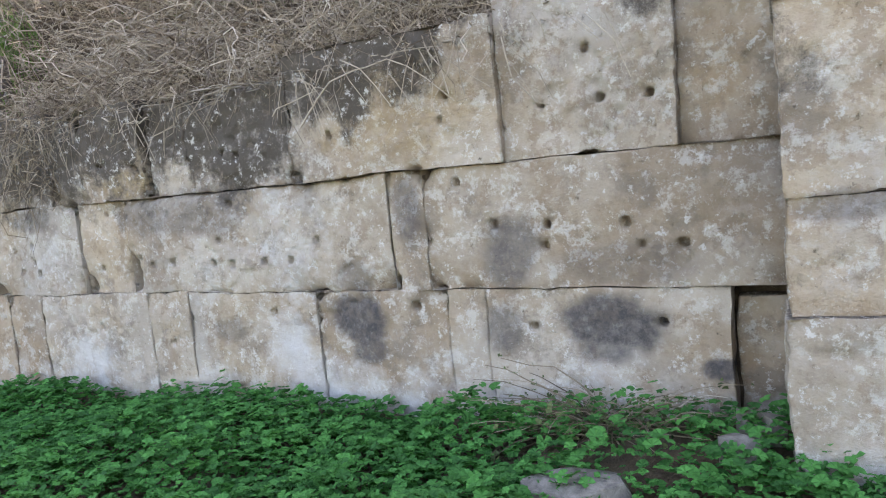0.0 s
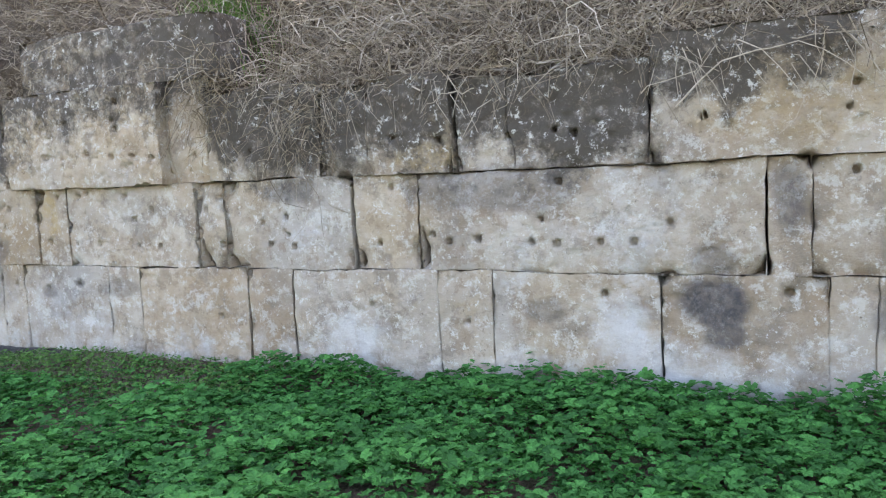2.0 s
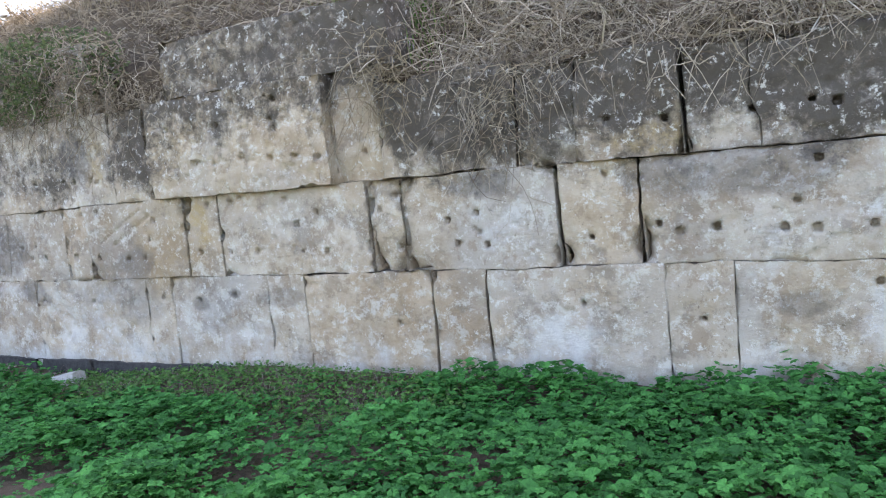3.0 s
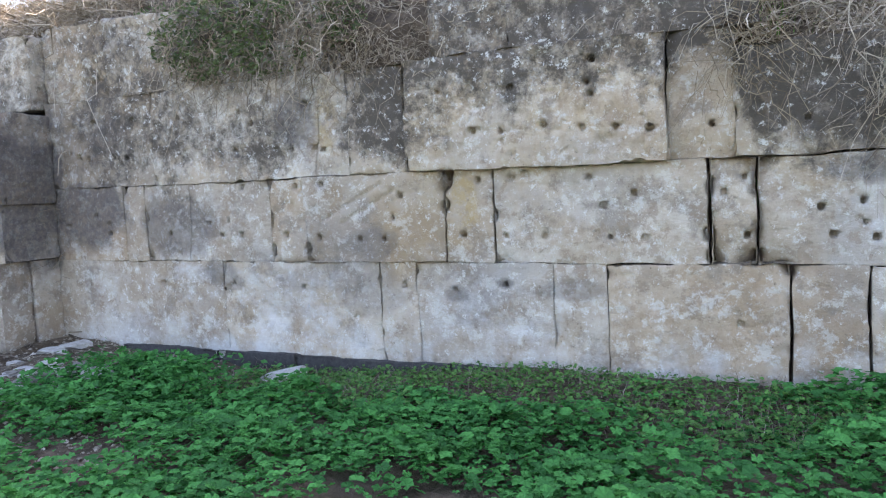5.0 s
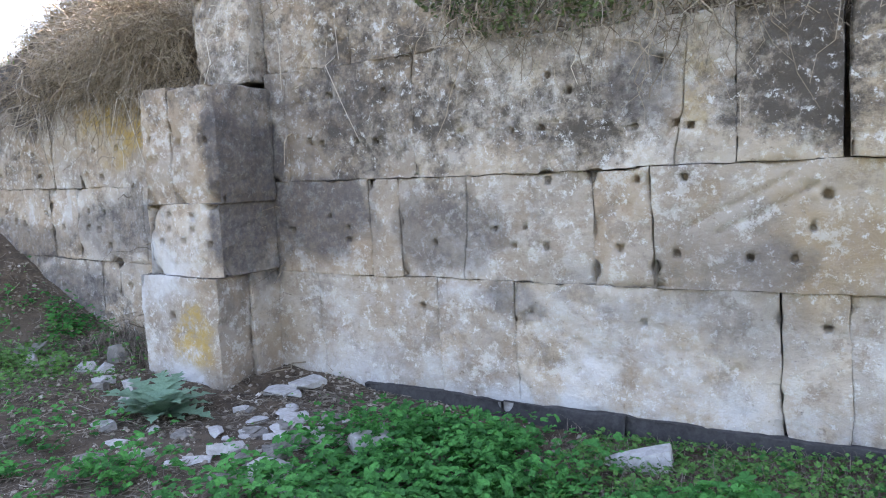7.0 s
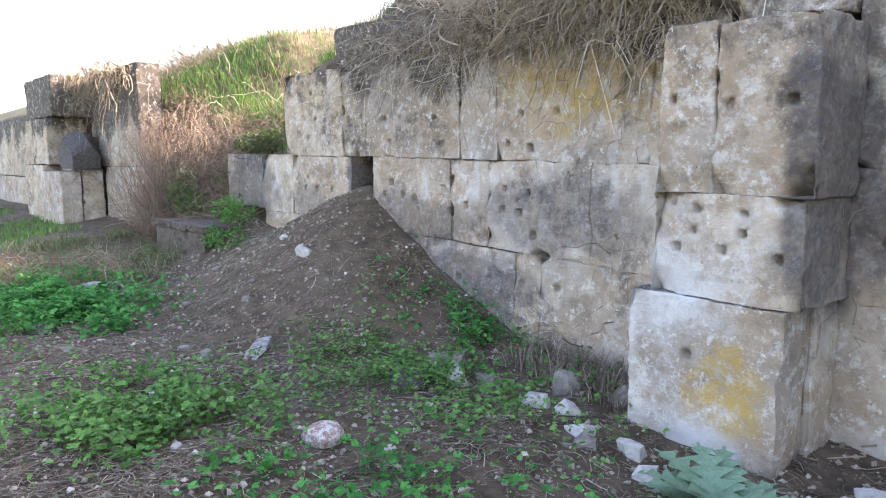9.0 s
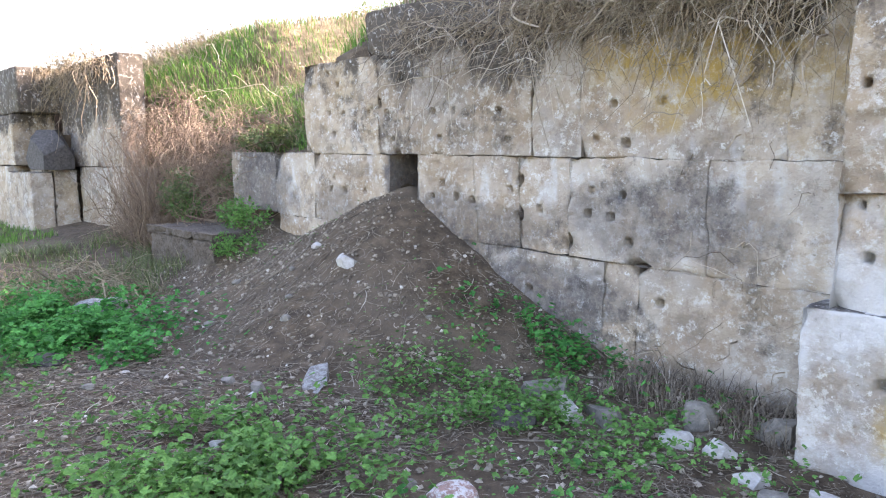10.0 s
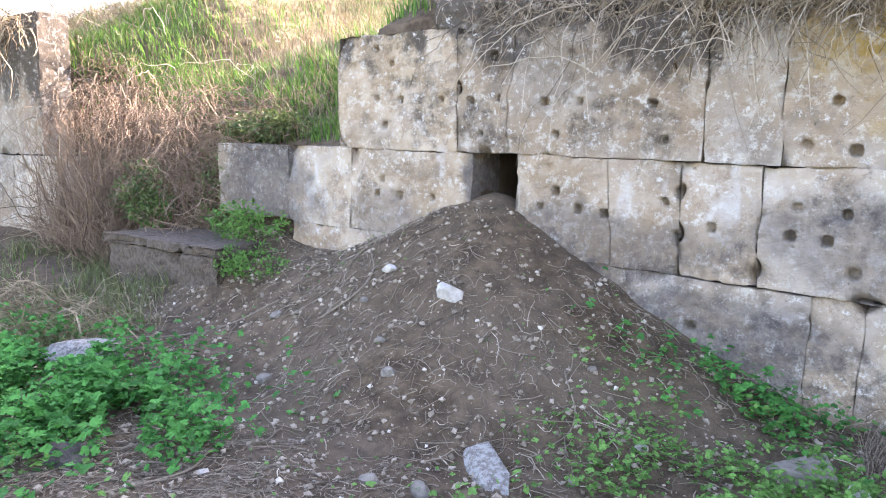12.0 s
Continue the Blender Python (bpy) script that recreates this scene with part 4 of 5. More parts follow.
def stalks():
    """Thicker bare stalks that arch over the wall's edge."""
    for n, x0, x1, y0, y1, label in ((800, -7.2, -1.3, 4.0, 5.4, "thick bare grey stalks arching over the broken wall top"),
                                     (1200, -18.6, -13.4, 3.95, 5.4, "thick bare pale stalks arching over the far wall"),
                                     (90, -14.6, -13.0, 3.9, 4.6, "bare pale stalks on the pier's top"),
                                     (120, -29.0, -22.5, 4.2, 6.5, "bleached bare stalks over the broken wall")):
        x, y = rng.uniform(x0, x1, n), rng.uniform(y0, y1, n)
        y = np.where(np.abs(x + 18.2) < 0.6, y + 1.0, y)
        k = 9
        t = np.linspace(0, 1, k)[None, :, None]
        a = rng.uniform(0, 6.283, n)
        out = np.stack([np.cos(a), -np.abs(np.sin(a)) * 0.7, np.zeros(n)], 1)
        L = rng.uniform(0.4, 1.5, n)[:, None, None]
        up = rng.uniform(0.1, 0.9, n)[:, None, None]
        drop = rng.uniform(0.3, 1.3, n)[:, None, None]
        path = np.stack([x, y, land(x, y)], 1)[:, None] + L * (out[:, None] * t * 0.8 + np.array([0, 0, 1.0]) * (up * t - drop * t ** 2))
        path = path + np.cumsum(rng.normal(0, 0.035, (n, k, 3)), 1) * L
        over = (path[..., 2] < np.where(path[..., 0] > -6.6, 2.32, 2.7)) & (path[..., 0] > -21.0) & ((path[..., 0] < -14.4) | (path[..., 0] > -13.3))
        path[..., 1] = np.where(over, np.minimum(path[..., 1], 3.66), path[..., 1])
        thick = rng.uniform(0.003, 0.0075, (n, 1))
        keep = path[:, :, 2].min(1) > 1.85
        path, thick = path[keep], thick[keep]
        v, f = tubes(path, thick * np.linspace(1.0, 0.45, k)[None], 4)
        stuff("dry_stalks", v, f, STALK, label, "dry brush", True)


def left_plants():
    """The grassy gap, its brush, and the meadow beyond."""
    slope = lambda x, y: (0.3 + 0.7 * step(7.5, 5.0, y)) * step(-0.35, 0.2, fbm(np.stack([x, y, x * 0], 1) * 1.1 + 8, 3)) * step(-18.6, -19.8, x) * (1 - 0.85 * np.exp(-((x + 20.9 + 0.12 * (y - 5)) / 0.22) ** 2))
    x, y = scatter(85000, -29.0, -18.6, 4.2, 13.0, slope)
    n = len(x)
    blades("slope_grass", x, y, land(x, y) - 0.02, rng.uniform(0.08, 0.34, n), 0.006, 0.5, GRASS, "bright green grass on the sunlit slope of the gap", "grass", (0, -0.3))
    x, y = scatter(26000, -29.5, -18.8, 4.3, 13.0, lambda x, y: 0.35 + 0.65 * step(5.0, 8.0, y))
    n = len(x)
    blades("slope_straw", x, y, land(x, y) - 0.02, rng.uniform(0.15, 0.5, n), 0.006, 0.6, STRAW, "pale dry grass among the green on the sunlit slope", "grass", (0, -0.2), 0.8)
    meadow = lambda x, y: step(-0.4, 0.1, fbm(np.stack([x, y, x * 0], 1) * 0.8 + 2, 3)) * (0.25 + 0.75 * step(-24.5, -26.0, x))
    x, y = scatter(30000, -36, -21.5, -4.0, 3.0, meadow)
    n = len(x)
    blades("meadow_grass", x, y, land(x, y) - 0.02, rng.uniform(0.06, 0.22, n), 0.006, 0.5, GRASS, "low green meadow grass before the ruined pier", "grass")
    brush("russet_brush", 3800, -25.2, -20.9, 3.8, 5.0, (0.3, 0.9), RUSSET, "russet dry brush tumbling down the broken wall", density=lambda x, y: step(-20.7, -22.0, x), lift=0.45)
    drape("russet_brush", 1900, -25.0, -21.7, 1.1, 2.6, 3.7, (0.2, 0.6), RUSSET, "russet twigs hanging over the broken wall", 0.003, 0.9)
    brush("russet_brush", 700, -24.3, -23.0, 3.4, 3.9, (0.5, 1.1), RUSSET, "bare russet shrub at the foot of the broken wall", lift=0.9, reach=0.5, fall=0.3)
    brush("dry_brush", 1300, -31.0, -25.8, 4.1, 7.0, (0.4, 1.0), STRAW, "bleached dry stems on the skyline", lift=0.7, fall=0.6)
    brush("dry_brush", 1500, -23.0, -20.5, 0.2, 2.6, (0.2, 0.6), STRAW, "pale dead grass lying beside a stone", lift=0.5)
    tufts = lambda x, y: step(-0.5, 0.2, fbm(np.stack([x, y, x * 0], 1) * 1.4 + 21, 3))
    x, y = scatter(9000, -24.5, -20.6, 0.9, 3.4, tufts)
    n = len(x)
    blades("pale_grass", x, y, land(x, y) - 0.02, rng.uniform(0.08, 0.34, n), 0.004, 0.6, OLIVE, "pale olive grass and dry stems by the bench", "grass", spread=0.9)
    drape("hanging_brush", 700, -30.3, -25.0, 3.2, 3.65, 3.5, (0.25, 0.7), STRAW, "bleached straw on top of the ruined pier", 0.005)
    n = 1500
    x, y = rng.uniform(-15.6, -14.4, n), rng.uniform(3.2, 3.78, n)
    blades("withered_grass", x, y, land(x, y) - 0.01, rng.uniform(0.08, 0.3, n), 0.003, 0.7, LITTER, "withered brown grass at the wall's foot", "grass", spread=0.9)
    leaf_cloud("weed_clump", 500, (-22.6, 3.75, 1.15), (0.35, 0.25, 0.25), (0.04, 0.1), WEED, "dark green leafy weeds at the wall's foot", "weeds")
    leaf_cloud("weed_clump", 1400, (-21.2, 4.25, 2.05), (0.75, 0.3, 0.2), (0.04, 0.1), BUSH, "grey-green leafy plants on the broken wall end", "weeds")
    leaf_cloud("weed_clump", 1500, (-22.5, 3.6, 1.35), (0.5, 0.3, 0.38), (0.03, 0.08), BUSH, "dark green shrub at the foot of the brush slope", "bush")
    leaf_cloud("weed_clump", 900, (-20.3, 3.25, 0.85), (0.4, 0.3, 0.18), (0.03, 0.07), WEED, "green weeds beside the stone bench", "weeds")
    leaf_cloud("weed_clump", 700, (-21.55, 3.95, 1.45), (0.3, 0.3, 0.5), (0.03, 0.07), BUSH, "dusty green growth at the wall's broken end", "weeds")
    leaf_cloud("weed_clump", 900, (-20.7, 3.55, 1.15), (0.55, 0.25, 0.22), (0.03, 0.08), WEED, "green weeds on the earth at the wall's foot", "weeds")
    leaf_cloud("skyline_bush", 2500, (-33.0, 16.0, 6.6), (1.6, 1.2, 1.1), (0.08, 0.2), BUSH, "round green bush on the skyline")
    leaf_cloud("skyline_bush", 2500, (-52.0, 17.0, 5.6), (4.0, 2.0, 1.4), (0.12, 0.3), BUSH, "pale green bushes on the skyline")


def spot(cx, cy, rx, ry, power=1.0):
    return lambda x, y: power * np.exp(-((x - cx) / rx) ** 2 - ((y - cy) / ry) ** 2) * step(-0.35, 0.25, fbm(np.stack([x, y, x * 0], 1) * 4.5 + cx, 3))


def ground_plants():
    weeds("weed_patch", 30000, -17.6, -14.6, -0.2, 2.0, spot(-16.15, 0.85, 0.62, 0.45, 1.2), (0.03, 0.07), 0.2, "low bright green weeds on the earth")
    weeds("weed_patch", 30000, -17.2, -13.8, 1.5, 3.9, spot(-15.7, 2.5, 0.95, 0.65, 0.75), (0.022, 0.058), 0.15, "scattered green weeds among stones")
    weeds("weed_patch", 5000, -17.4, -14.6, 3.0, 3.85, spot(-16.0, 3.45, 0.7, 0.25), (0.03, 0.075), 0.16, "green weeds along the wall's foot", MALLOW)
    weeds("weed_patch", 46000, -22.5, -18.2, -0.6, 2.6, spot(-20.0, 1.25, 1.25, 0.55, 1.6), (0.035, 0.085), 0.22, "lush bright green weeds beside a grey stone", MALLOW)
    weeds("weed_patch", 7000, -19.8, -17.0, -0.4, 1.4, spot(-18.6, 0.35, 0.9, 0.35, 0.6), (0.025, 0.06), 0.12, "low green weeds on trodden earth")
    weeds("weed_patch", 26000, -15.4, -11.0, 0.2, 2.6, spot(-13.2, 1.25, 1.4, 0.5, 1.5), (0.03, 0.08), 0.16, "fresh green weeds before the pier", MALLOW)
    weeds("weed_patch", 16000, -12.2, -10.2, 1.9, 3.5, spot(-11.2, 2.75, 0.65, 0.42, 0.9), (0.03, 0.09), 0.18, "fresh green weeds at the edge of the rubble", MALLOW)
    thin = lambda x, y: 0.5 * step(-0.2, 0.5, fbm(np.stack([x, y, x * 0], 1) * 1.2 + 30, 3)) * (1 - np.exp(-((x + 18.2) / 1.2) ** 2 - ((y - 3.9) / 1.6) ** 2))
    weeds("weed_patch", 5000, -20, -12.5, 0.0, 3.8, thin, (0.012, 0.035), 0.06, "tiny green sprouts scattered on bare earth")
    edge = lambda x, y: step(2.3, 2.9, y) * step(3.85, 3.6, y) * 0.9
    x, y = scatter(9000, -10.8, -5.9, 2.2, 3.75, edge)
    n = len(x)
    blades("withered_grass", x, y, land(x, y) - 0.01, rng.uniform(0.04, 0.15, n), 0.002, 0.7, LITTER, "withered grass and stems along the wall's foot", "grass", spread=1.2)
    weeds("weed_patch", 9000, -10.6, -5.8, 2.4, 3.7, edge, (0.02, 0.05), 0.08, "dark small weeds along the wall's foot")


def litter():
    """Dead stems lying on the earth, and grit."""
    n = 62000
    x, y = rng.uniform(-21.5, -11.5, n), rng.uniform(-0.8, 3.85, n)
    keep = rng.random(n) < np.clip(0.35 + 0.8 * fbm(np.stack([x, y, x * 0], 1) * 1.3 + 60, 3) + 0.5 * step(2.2, 1.0, y), 0.08, 1) * (1 - 0.8 * np.exp(-((x + 18.2) / 1.7) ** 2 - ((y - 3.9) / 1.5) ** 2))
    x, y = x[keep], y[keep]
    n = len(x)
    k = 4
    a = rng.uniform(0, 6.283, n)
    L = 0.025 + 0.17 * rng.random(n) ** 1.8
    t = np.linspace(-0.5, 0.5, k)[None]
    bow = rng.normal(0, 0.9, (n, 1)) * (t ** 2)
    px = x[:, None] + L[:, None] * (np.cos(a)[:, None] * t - np.sin(a)[:, None] * bow)
    py = np.minimum(y[:, None] + L[:, None] * (np.sin(a)[:, None] * t + np.cos(a)[:, None] * bow), 3.8)
    pz = land(px.ravel(), py.ravel()).reshape(px.shape) + 0.004 + rng.random((n, 1)) * 0.012
    v, f = tubes(np.stack([px, py, pz], -1), 0.0017 * rng.uniform(0.5, 1.9, (n, 1)) * np.ones((1, k)))
    stuff("dead_stems", v, f, LITTER, "broken dead stems strewn over the earth", "litter")
    n = 26000
    x, y = rng.uniform(-22, -10.0, n), rng.uniform(-1.2, 3.85, n)
    size = 0.004 + 0.026 * rng.random(n) ** 4
    z = land(x, y) + size * 0.2
    tv = np.array([[1, 0, 0], [0.2, 0.9, 0.1], [-0.9, 0.3, 0], [-0.3, -0.8, 0.1], [0.1, 0.0, 0.7], [0, 0, -0.6]], float)
    tf = np.array([[0, 1, 4], [1, 2, 4], [2, 3, 4], [3, 0, 4], [1, 0, 5], [2, 1, 5], [3, 2, 5], [0, 3, 5]])
    v, f = placed(tv, tf, np.stack([x, y, z], 1), rng.uniform(0, 6.283, n), rng.uniform(0, 1.0, n), rng.uniform(0, 6.283, n), size)
    stuff("grit", v, f, PEBBLE, "pale grit and small pebbles in the earth", "gravel")


# ---- loose stones and other things ----


def rock(x, y, size, mat, label, seed, turn=0.0, sink=0.3, round_=0.0, name="rubble_stone", group="", lift=None, tilt=0.0):
    """A broken stone: a cube cut by random planes, or worn round."""
    r = random.Random(seed)
    bm = bmesh.new()
    bmesh.ops.create_cube(bm, size=1)
    for _ in range(7 if round_ else 5):
        d = Vector((r.uniform(-1, 1), r.uniform(-1, 1), r.uniform(-0.6, 1))).normalized()
        res = bmesh.ops.bisect_plane(bm, geom=bm.verts[:] + bm.edges[:] + bm.faces[:], plane_co=d * r.uniform(0.30 if not round_ else 0.40, 0.52), plane_no=d, clear_outer=True)
        edges = [e for e in res["geom_cut"] if isinstance(e, bmesh.types.BMEdge)]
        if edges:
            bmesh.ops.contextual_create(bm, geom=edges)
    bmesh.ops.bevel(bm, geom=bm.edges[:], offset=0.006 + 0.1 * round_, segments=2, affect="EDGES", clamp_overlap=True)
    bmesh.ops.triangulate(bm, faces=bm.faces[:])
    bmesh.ops.subdivide_edges(bm, edges=[e for e in bm.edges if e.calc_length() > 0.12], cuts=2, use_grid_fill=True)
    for v in bm.verts:
        if round_:
            v.co = v.co.lerp(v.co.normalized() * 0.5, round_)
        v.co += v.co.normalized() * (0.018 + 0.03 * round_) * noise.noise(v.co * 5 + Vector((seed, 0, 0)))
        v.co = Vector((v.co.x * size[0], v.co.y * size[1], v.co.z * size[2]))
    me = bpy.data.meshes.new(name)
    bm.to_mesh(me)
    bm.free()
    me.materials.append(mat)
    ob = new(name, me)
    z = float(land(x, y)) if lift is None else lift
    ob.matrix_world = pose(x, y, z + size[2] * (0.5 - sink), tilt, r.uniform(-8, 8), turn)
    return tagged(ob, label, "stone", group)


def rubble_heap():
    r = random.Random(4)
    spots = [(-12.95, 3.25, 0.26), (-12.86, 3.47, 0.2), (-12.72, 2.77, 0.16), (-12.14, 2.47, 0.24), (-11.93, 2.10, 0.3), (-12.42, 2.23, 0.2), (-12.6, 2.95, 0.14), (-12.35, 2.75, 0.18),
             (-12.2, 2.9, 0.12), (-12.3, 2.55, 0.15), (-12.0, 2.62, 0.2), (-12.5, 2.5, 0.13), (-12.75, 2.45, 0.14), (-13.0, 2.9, 0.12), (-11.75, 2.35, 0.16), (-12.05, 2.3, 0.14),
             (-11.75, 2.78, 0.34), (-11.3, 3.2, 0.12), (-11.05, 3.1, 0.1), (-13.25, 2.35, 0.12), (-13.6, 2.2, 0.14), (-12.9, 2.0, 0.16), (-12.55, 1.95, 0.1), (-11.5, 2.5, 0.12),
             (-10.6, 2.75, 0.14), (-14.3, 2.55, 0.1), (-12.68, 3.1, 0.1), (-12.45, 2.95, 0.09)]
    for i, (x, y, s) in enumerate(spots):
        mat = WHITE_ROCK if r.random() < 0.6 else GREY_ROCK
        word = "white broken limestone chip lying on brown earth" if mat is WHITE_ROCK else "grey-beige broken limestone chip lying on brown earth"
        rock(x, y, (s * r.uniform(0.9, 1.3), s * r.uniform(0.5, 0.9), s * r.uniform(0.16, 0.34)), mat, word, 100 + i, r.uniform(0, 360), 0.15, group="rubble by the pier")
    for i in range(46):
        x, y, s = r.gauss(-12.45, 0.5), min(3.4, r.gauss(2.55, 0.36)), r.uniform(0.05, 0.13)
        mat = WHITE_ROCK if r.random() < 0.45 else GREY_ROCK
        rock(x, y, (s * r.uniform(1.0, 1.6), s, s * r.uniform(0.2, 0.4)), mat, "thin pale limestone splinter lying on brown earth", 600 + i, r.uniform(0, 360), 0.1, group="splinters by the pier", name="stone_splinter")


def single_stones():
    rock(-10.2, 3.25, (0.38, 0.22, 0.12), WHITE_ROCK, "large white wedge of broken limestone by the wall", 1, 12, 0.15)
    rock(-0.95, 2.85, (0.5, 0.36, 0.26), GREY_ROCK, "grey-beige boulder half sunk among green leaves", 2, 30, 0.5, 0.4)
    rock(-0.3, 3.25, (0.2, 0.16, 0.16), GREY_ROCK, "grey stone at the foot of the end pier", 3, 70, 0.2)
    rock(-0.24, 3.5, (0.2, 0.18, 0.2), GREY_ROCK, "rough grey stone in the wall's corner", 33, 10, 0.2)
    rock(-18.0, 3.0, (0.18, 0.12, 0.10), WHITE_ROCK, "white broken stone on the earth mound", 4, 20, 0.2, tilt=20)
    rock(-17.1, 2.04, (0.42, 0.19, 0.08), LICHEN_ROCK, "flat grey stone slab tilted in the earth", 5, -38, 0.25, tilt=12)
    rock(-15.25, 1.53, (0.25, 0.22, 0.14), SPECKLED_ROCK, "round reddish stone speckled with white lichen", 6, 10, 0.2, 0.75)
    rock(-15.52, 2.79, (0.22, 0.14, 0.1), WHITE_ROCK, "white broken stone among weeds", 7, -20, 0.2)
    rock(-14.87, 2.88, (0.18, 0.10, 0.10), WHITE_ROCK, "white squared stone piece on the earth", 8, 15, 0.2)
    rock(-14.64, 2.93, (0.14, 0.11, 0.10), WHITE_ROCK, "white angular stone on the earth", 9, 60, 0.2)
    rock(-15.68, 2.47, (0.27, 0.22, 0.18), DARK_ROCK, "dark brown rock sunk among weeds", 10, 40, 0.4, 0.5)
    rock(-15.35, 2.95, (0.3, 0.16, 0.12), GREY_ROCK, "grey stone among weeds", 11, -30, 0.3)
    rock(-16.16, 1.14, (0.14, 0.1, 0.09), WHITE_ROCK, "small white stone among green weeds", 12, 10, 0.2)
    rock(-15.95, 0.95, (0.18, 0.1, 0.08), GREY_ROCK, "small pale stone among green weeds", 13, 50, 0.2)
    rock(-14.51, 3.38, (0.2, 0.16, 0.16), GREY_ROCK, "grey stone beside the pier", 14, 0, 0.2)
    rock(-14.9, 3.25, (0.2, 0.18, 0.2), GREY_ROCK, "brown-grey stone beside the pier", 15, 30, 0.3, 0.4)
    rock(-15.85, 2.95, (0.34, 0.2, 0.14), GREY_ROCK, "flat beige stone among weeds", 16, 25, 0.35)
    rock(-14.4, 2.75, (0.15, 0.12, 0.07), WHITE_ROCK, "white chip on the earth", 17, 80, 0.2)
    rock(-14.25, 2.6, (0.14, 0.10, 0.07), GREY_ROCK, "grey chip on the earth", 18, 30, 0.2)
    rock(-14.05, 2.75, (0.16, 0.12, 0.08), WHITE_ROCK, "white chip at the pier's foot", 19, 10, 0.2)
    rock(-13.85, 2.6, (0.14, 0.10, 0.07), WHITE_ROCK, "white chip at the pier's foot", 20, 100, 0.2)
    rock(-20.35, 1.72, (0.62, 0.34, 0.36), LICHEN_ROCK, "long grey lichened boulder among weeds", 21, 25, 0.55, 0.35)
    rock(-18.82, 0.85, (0.22, 0.16, 0.13), DARK_ROCK, "brown stone on trodden earth", 22, 40, 0.25)
    rock(-27.5, 3.45, (1.0, 0.62, 0.72), DARK_ROCK, "dark squared boulder on top of the ruined pier", 23, 5, 0.0, 0.05, lift=1.66)
    r = random.Random(9)
    for i in range(26):
        x, y = r.uniform(-19.5, -14.5), r.uniform(0.6, 3.3)
        s = r.uniform(0.04, 0.09)
        rock(x, y, (s * 1.2, s, s * 0.7), GREY_ROCK if r.random() < 0.6 else WHITE_ROCK, "small pale stone on brown earth", 400 + i, r.uniform(0, 360), 0.3, 0.3, "small_stone", "small stones on the mound")


def branch(points, thick, label):
    cu = bpy.data.curves.new("fallen_branch", "CURVE")
    cu.dimensions, cu.bevel_depth, cu.bevel_resolution = "3D", thick * 0.6, 1
    sp = cu.splines.new("BEZIER")
    sp.bezier_points.add(len(points) - 1)
    for i, (bp, (x, y)) in enumerate(zip(sp.bezier_points, points)):
        bp.co = (x, y, float(land(x, y)) + thick * (1.0 + (0.8 if i % 2 else 0)))
        bp.handle_left_type = bp.handle_right_type = "AUTO"
        bp.radius = 1.0 - 0.6 * i / len(points)
    cu.materials.append(LITTER)
    ob = new("fallen_branch", cu)
    me = bpy.data.meshes.new_from_object(ob.evaluated_get(bpy.context.evaluated_depsgraph_get()))
    bpy.data.objects.remove(ob)
    return tagged(new("fallen_branch", me), label, "branch", "fallen branches")


def hanging_branch():
    k = 8
    t = np.linspace(0, 1, k)
    path = np.stack([-16.62 - 0.09 * np.sin(t * 3.3) + 0.16 * t ** 2, 3.62 + 0.05 * t, 2.95 - 0.2 * t], 1)[None]
    v, f = tubes(path, np.linspace(0.012, 0.007, k)[None], 6)
    tagged(new("hanging_branch", mesh_of("hanging_branch", v, f, True, [STALK])), "bleached bent branch caught in brush on the wall's top", "branch")


def branches():
    hanging_branch()
    branch([(-18.3, 0.75), (-18.2, 1.1), (-18.35, 1.4), (-18.25, 1.65), (-18.6, 1.9)], 0.012, "grey crooked dead branch lying on bare earth")
    branch([(-18.9, 2.7), (-18.75, 2.95), (-18.8, 3.15), (-18.95, 3.3)], 0.014, "bent grey root on the mound's side")
    branch([(-19.2, 2.75), (-19.05, 3.0), (-19.15, 3.2)], 0.008, "thin grey root on the mound's side")
    branch([(-20.6, 2.2), (-20.2, 2.5), (-19.8, 2.6), (-19.5, 2.85)], 0.014, "pale dead branch near the stone bench")
    branch([(-15.9, 3.0), (-16.3, 2.75), (-16.7, 2.72), (-17.1, 2.5)], 0.009, "thin grey dead branch across weeds")
    branch([(-15.5, 2.3), (-15.1, 2.55), (-14.9, 2.5), (-14.7, 2.7)], 0.009, "thin grey dead branch among stones")
    branch([(-17.1, 2.9), (-16.9, 2.6), (-16.95, 2.35)], 0.008, "thin forked dead stem on the mound")


def thistle(x, y):
    base = new("thistle_plant")
    base.location = (x, y, float(land(x, y)))
    tagged(base, "grey-green thistle rosette with jagged leaves on bare earth", "plant")
    r = random.Random(2)
    for i in range(38):
        L, a = r.uniform(0.24, 0.46), i * 2.399 + r.uniform(-0.3, 0.3)
        rise = r.uniform(0.35, 1.4)
        k = 13
        v = []
        for j in range(k + 1):
            u = j / k
            w = 0.27 * L * math.sin(math.pi * min(1, u * 0.9 + 0.08)) * (1.0 if j % 2 else 0.30)
            d, h = L * u * math.cos(rise * (1 - 0.5 * u)), L * u * math.sin(rise) - 0.40 * L * u * u
            for s, up in ((-1, 0.25), (0, 0), (1, 0.25)):
                px, py = d, s * w
                v.append((px * math.cos(a) - py * math.sin(a), px * math.sin(a) + py * math.cos(a), 0.02 + h + up * w))
        f = []
        for j in range(k):
            for c in (0, 1):
                f.append((3 * j + c, 3 * j + c + 1, 3 * j + c + 4, 3 * j + c + 3))
        ob = new("leaf", mesh_of("leaf", np.array(v), np.array(f), True, [THISTLE]))
        ob.parent = base


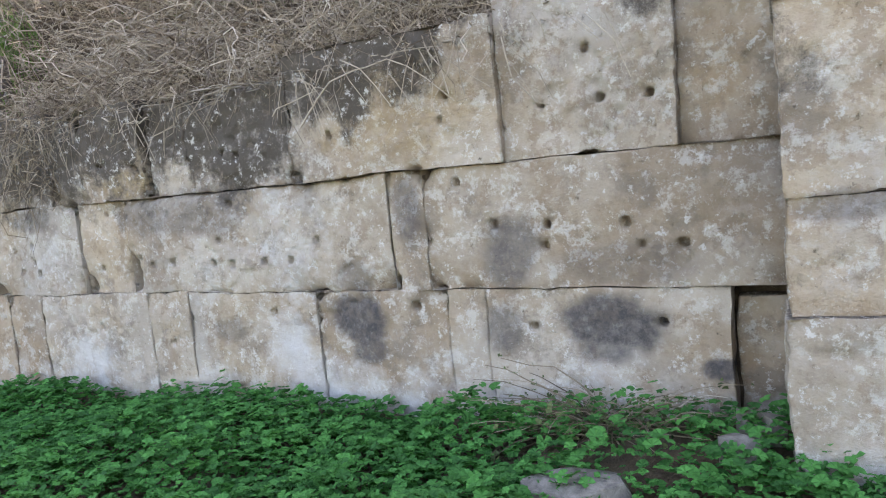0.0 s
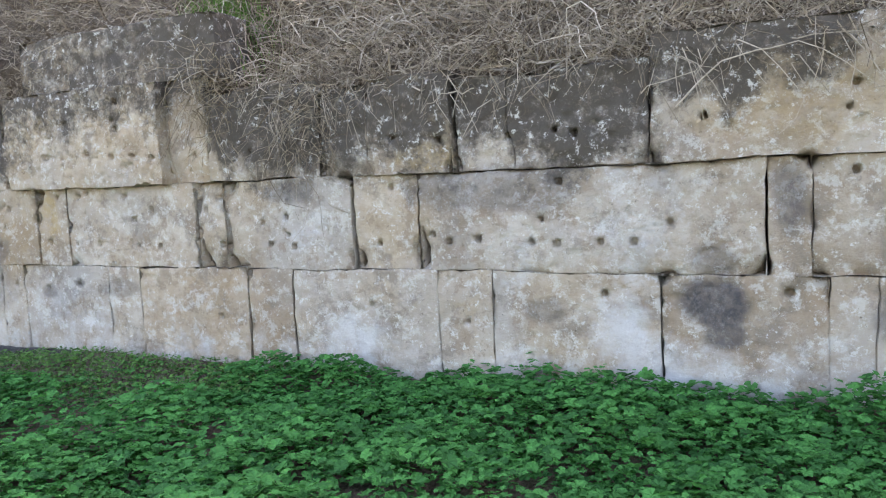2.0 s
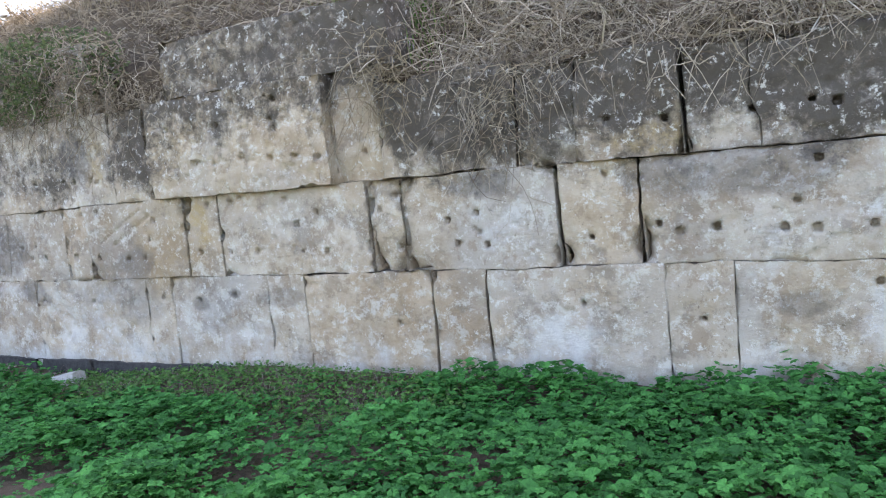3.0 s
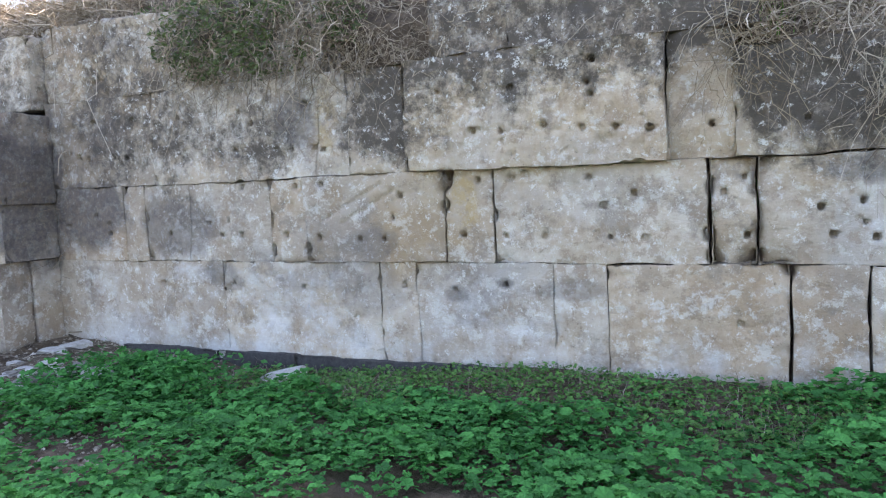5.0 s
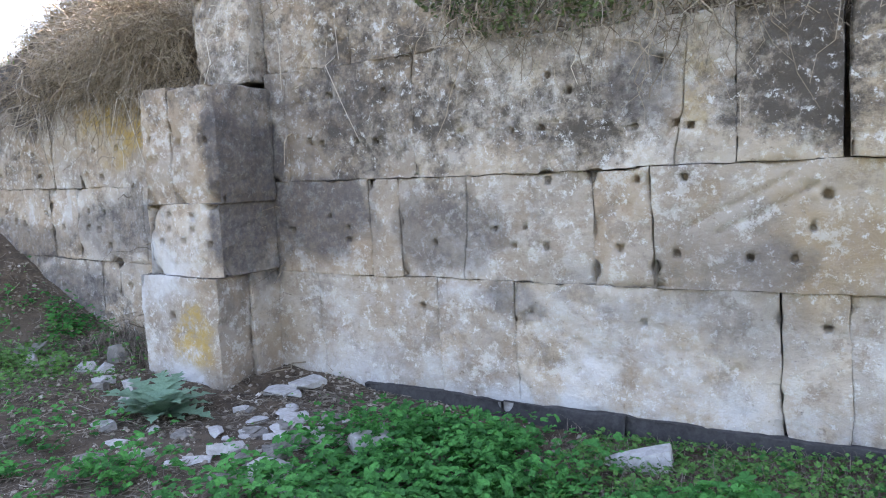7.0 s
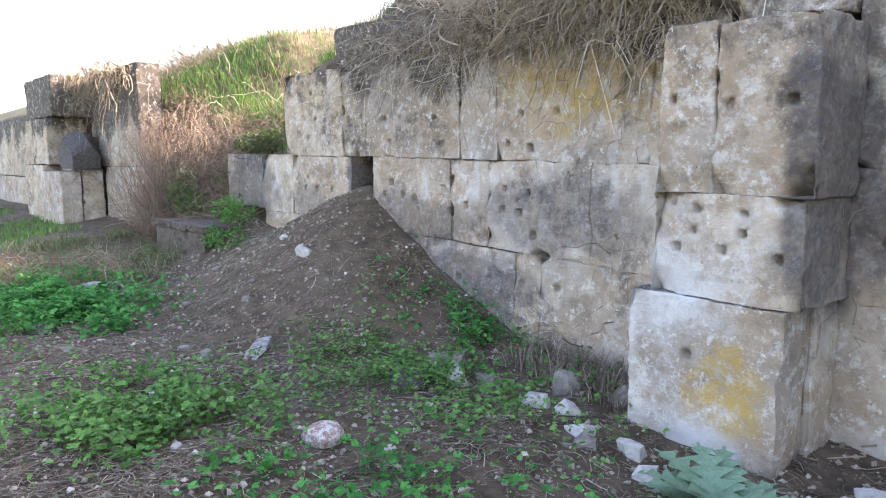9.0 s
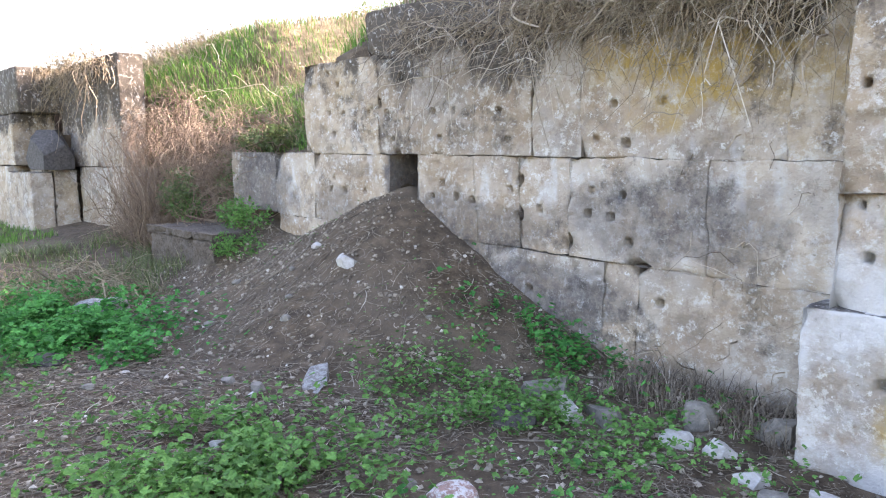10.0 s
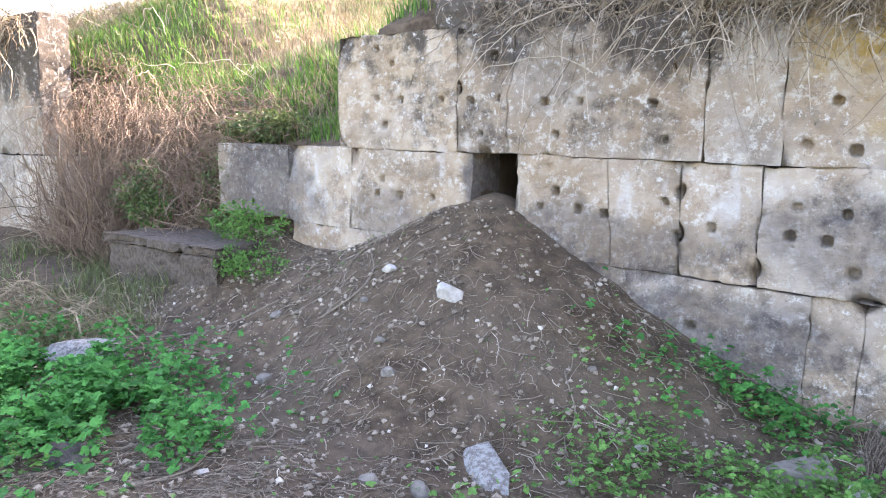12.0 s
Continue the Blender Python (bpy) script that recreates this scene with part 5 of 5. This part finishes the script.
def dead_shrub(x, y):
    r = np.random.default_rng(8)
    n, k = 170, 6
    t = np.linspace(0, 1, k)[None, :, None]
    a = r.uniform(0, 6.283, n)
    d = np.stack([np.cos(a), np.sin(a) * 0.5 - 0.3, r.uniform(0.05, 0.9, n)], 1)
    L = r.uniform(0.25, 0.75, n)[:, None, None]
    start = np.array([x, y, float(land(x, y))]) + r.normal(0, 0.05, (n, 3)) * np.array([2.0, 1.0, 0.1])
    path = start[:, None] + L * (t * d[:, None] - 0.35 * t ** 2 * np.array([0, 0, 1.0])) + np.cumsum(r.normal(0, 0.02, (n, k, 3)), 1) * L
    path[..., 1] = np.minimum(path[..., 1], 3.72)
    v, f = tubes(path, 0.0042 * r.uniform(0.6, 1.6, (n, 1)) * np.linspace(1, 0.4, k)[None])
    ob = new("dead_shrub", mesh_of("dead_shrub", v, f, True, [TWIG]))
    tagged(ob, "bare grey dead shrub at the foot of the wall", "shrub")
    tv, tf = leaf_template(3)
    m = 1100
    p = path.reshape(-1, 3)[r.integers(0, n * k, m)] + r.normal(0, 0.02, (m, 3))
    v, f = placed(tv, tf, p, r.uniform(0, 6.283, m), r.uniform(0, 1.5, m), r.uniform(0, 6.283, m), r.uniform(0.015, 0.04, m))
    lf = new("withered_leaves", mesh_of("withered_leaves", v, f, False, [BUSH]))
    lf.parent = ob


def stone_bench():
    w = tagged(new("stone_bench"), "low weathered stone bench of slabs half sunk in the bank", "bench")
    for args in ((-22.3, -21.1, 3.07, 3.9, 0.3, 0.88, 501), (-21.08, -20.52, 3.05, 3.9, 0.3, 0.88, 502), (-22.33, -20.50, 3.03, 3.95, 0.883, 0.98, 503)):
        p, f, n = ashlar(*args, h=0.03, chips=2.6, rough=2.2, back=True)
        me = mesh_of("slab", p, f, True, [BENCH_ROCK])
        ob = new("slab", me)
        ob.parent = w


green_carpet()
bank_plants()
stalks()
left_plants()
ground_plants()
litter()
rubble_heap()
single_stones()
branches()
thistle(-13.42, 2.53)
dead_shrub(-1.0, 3.6)
stone_bench()
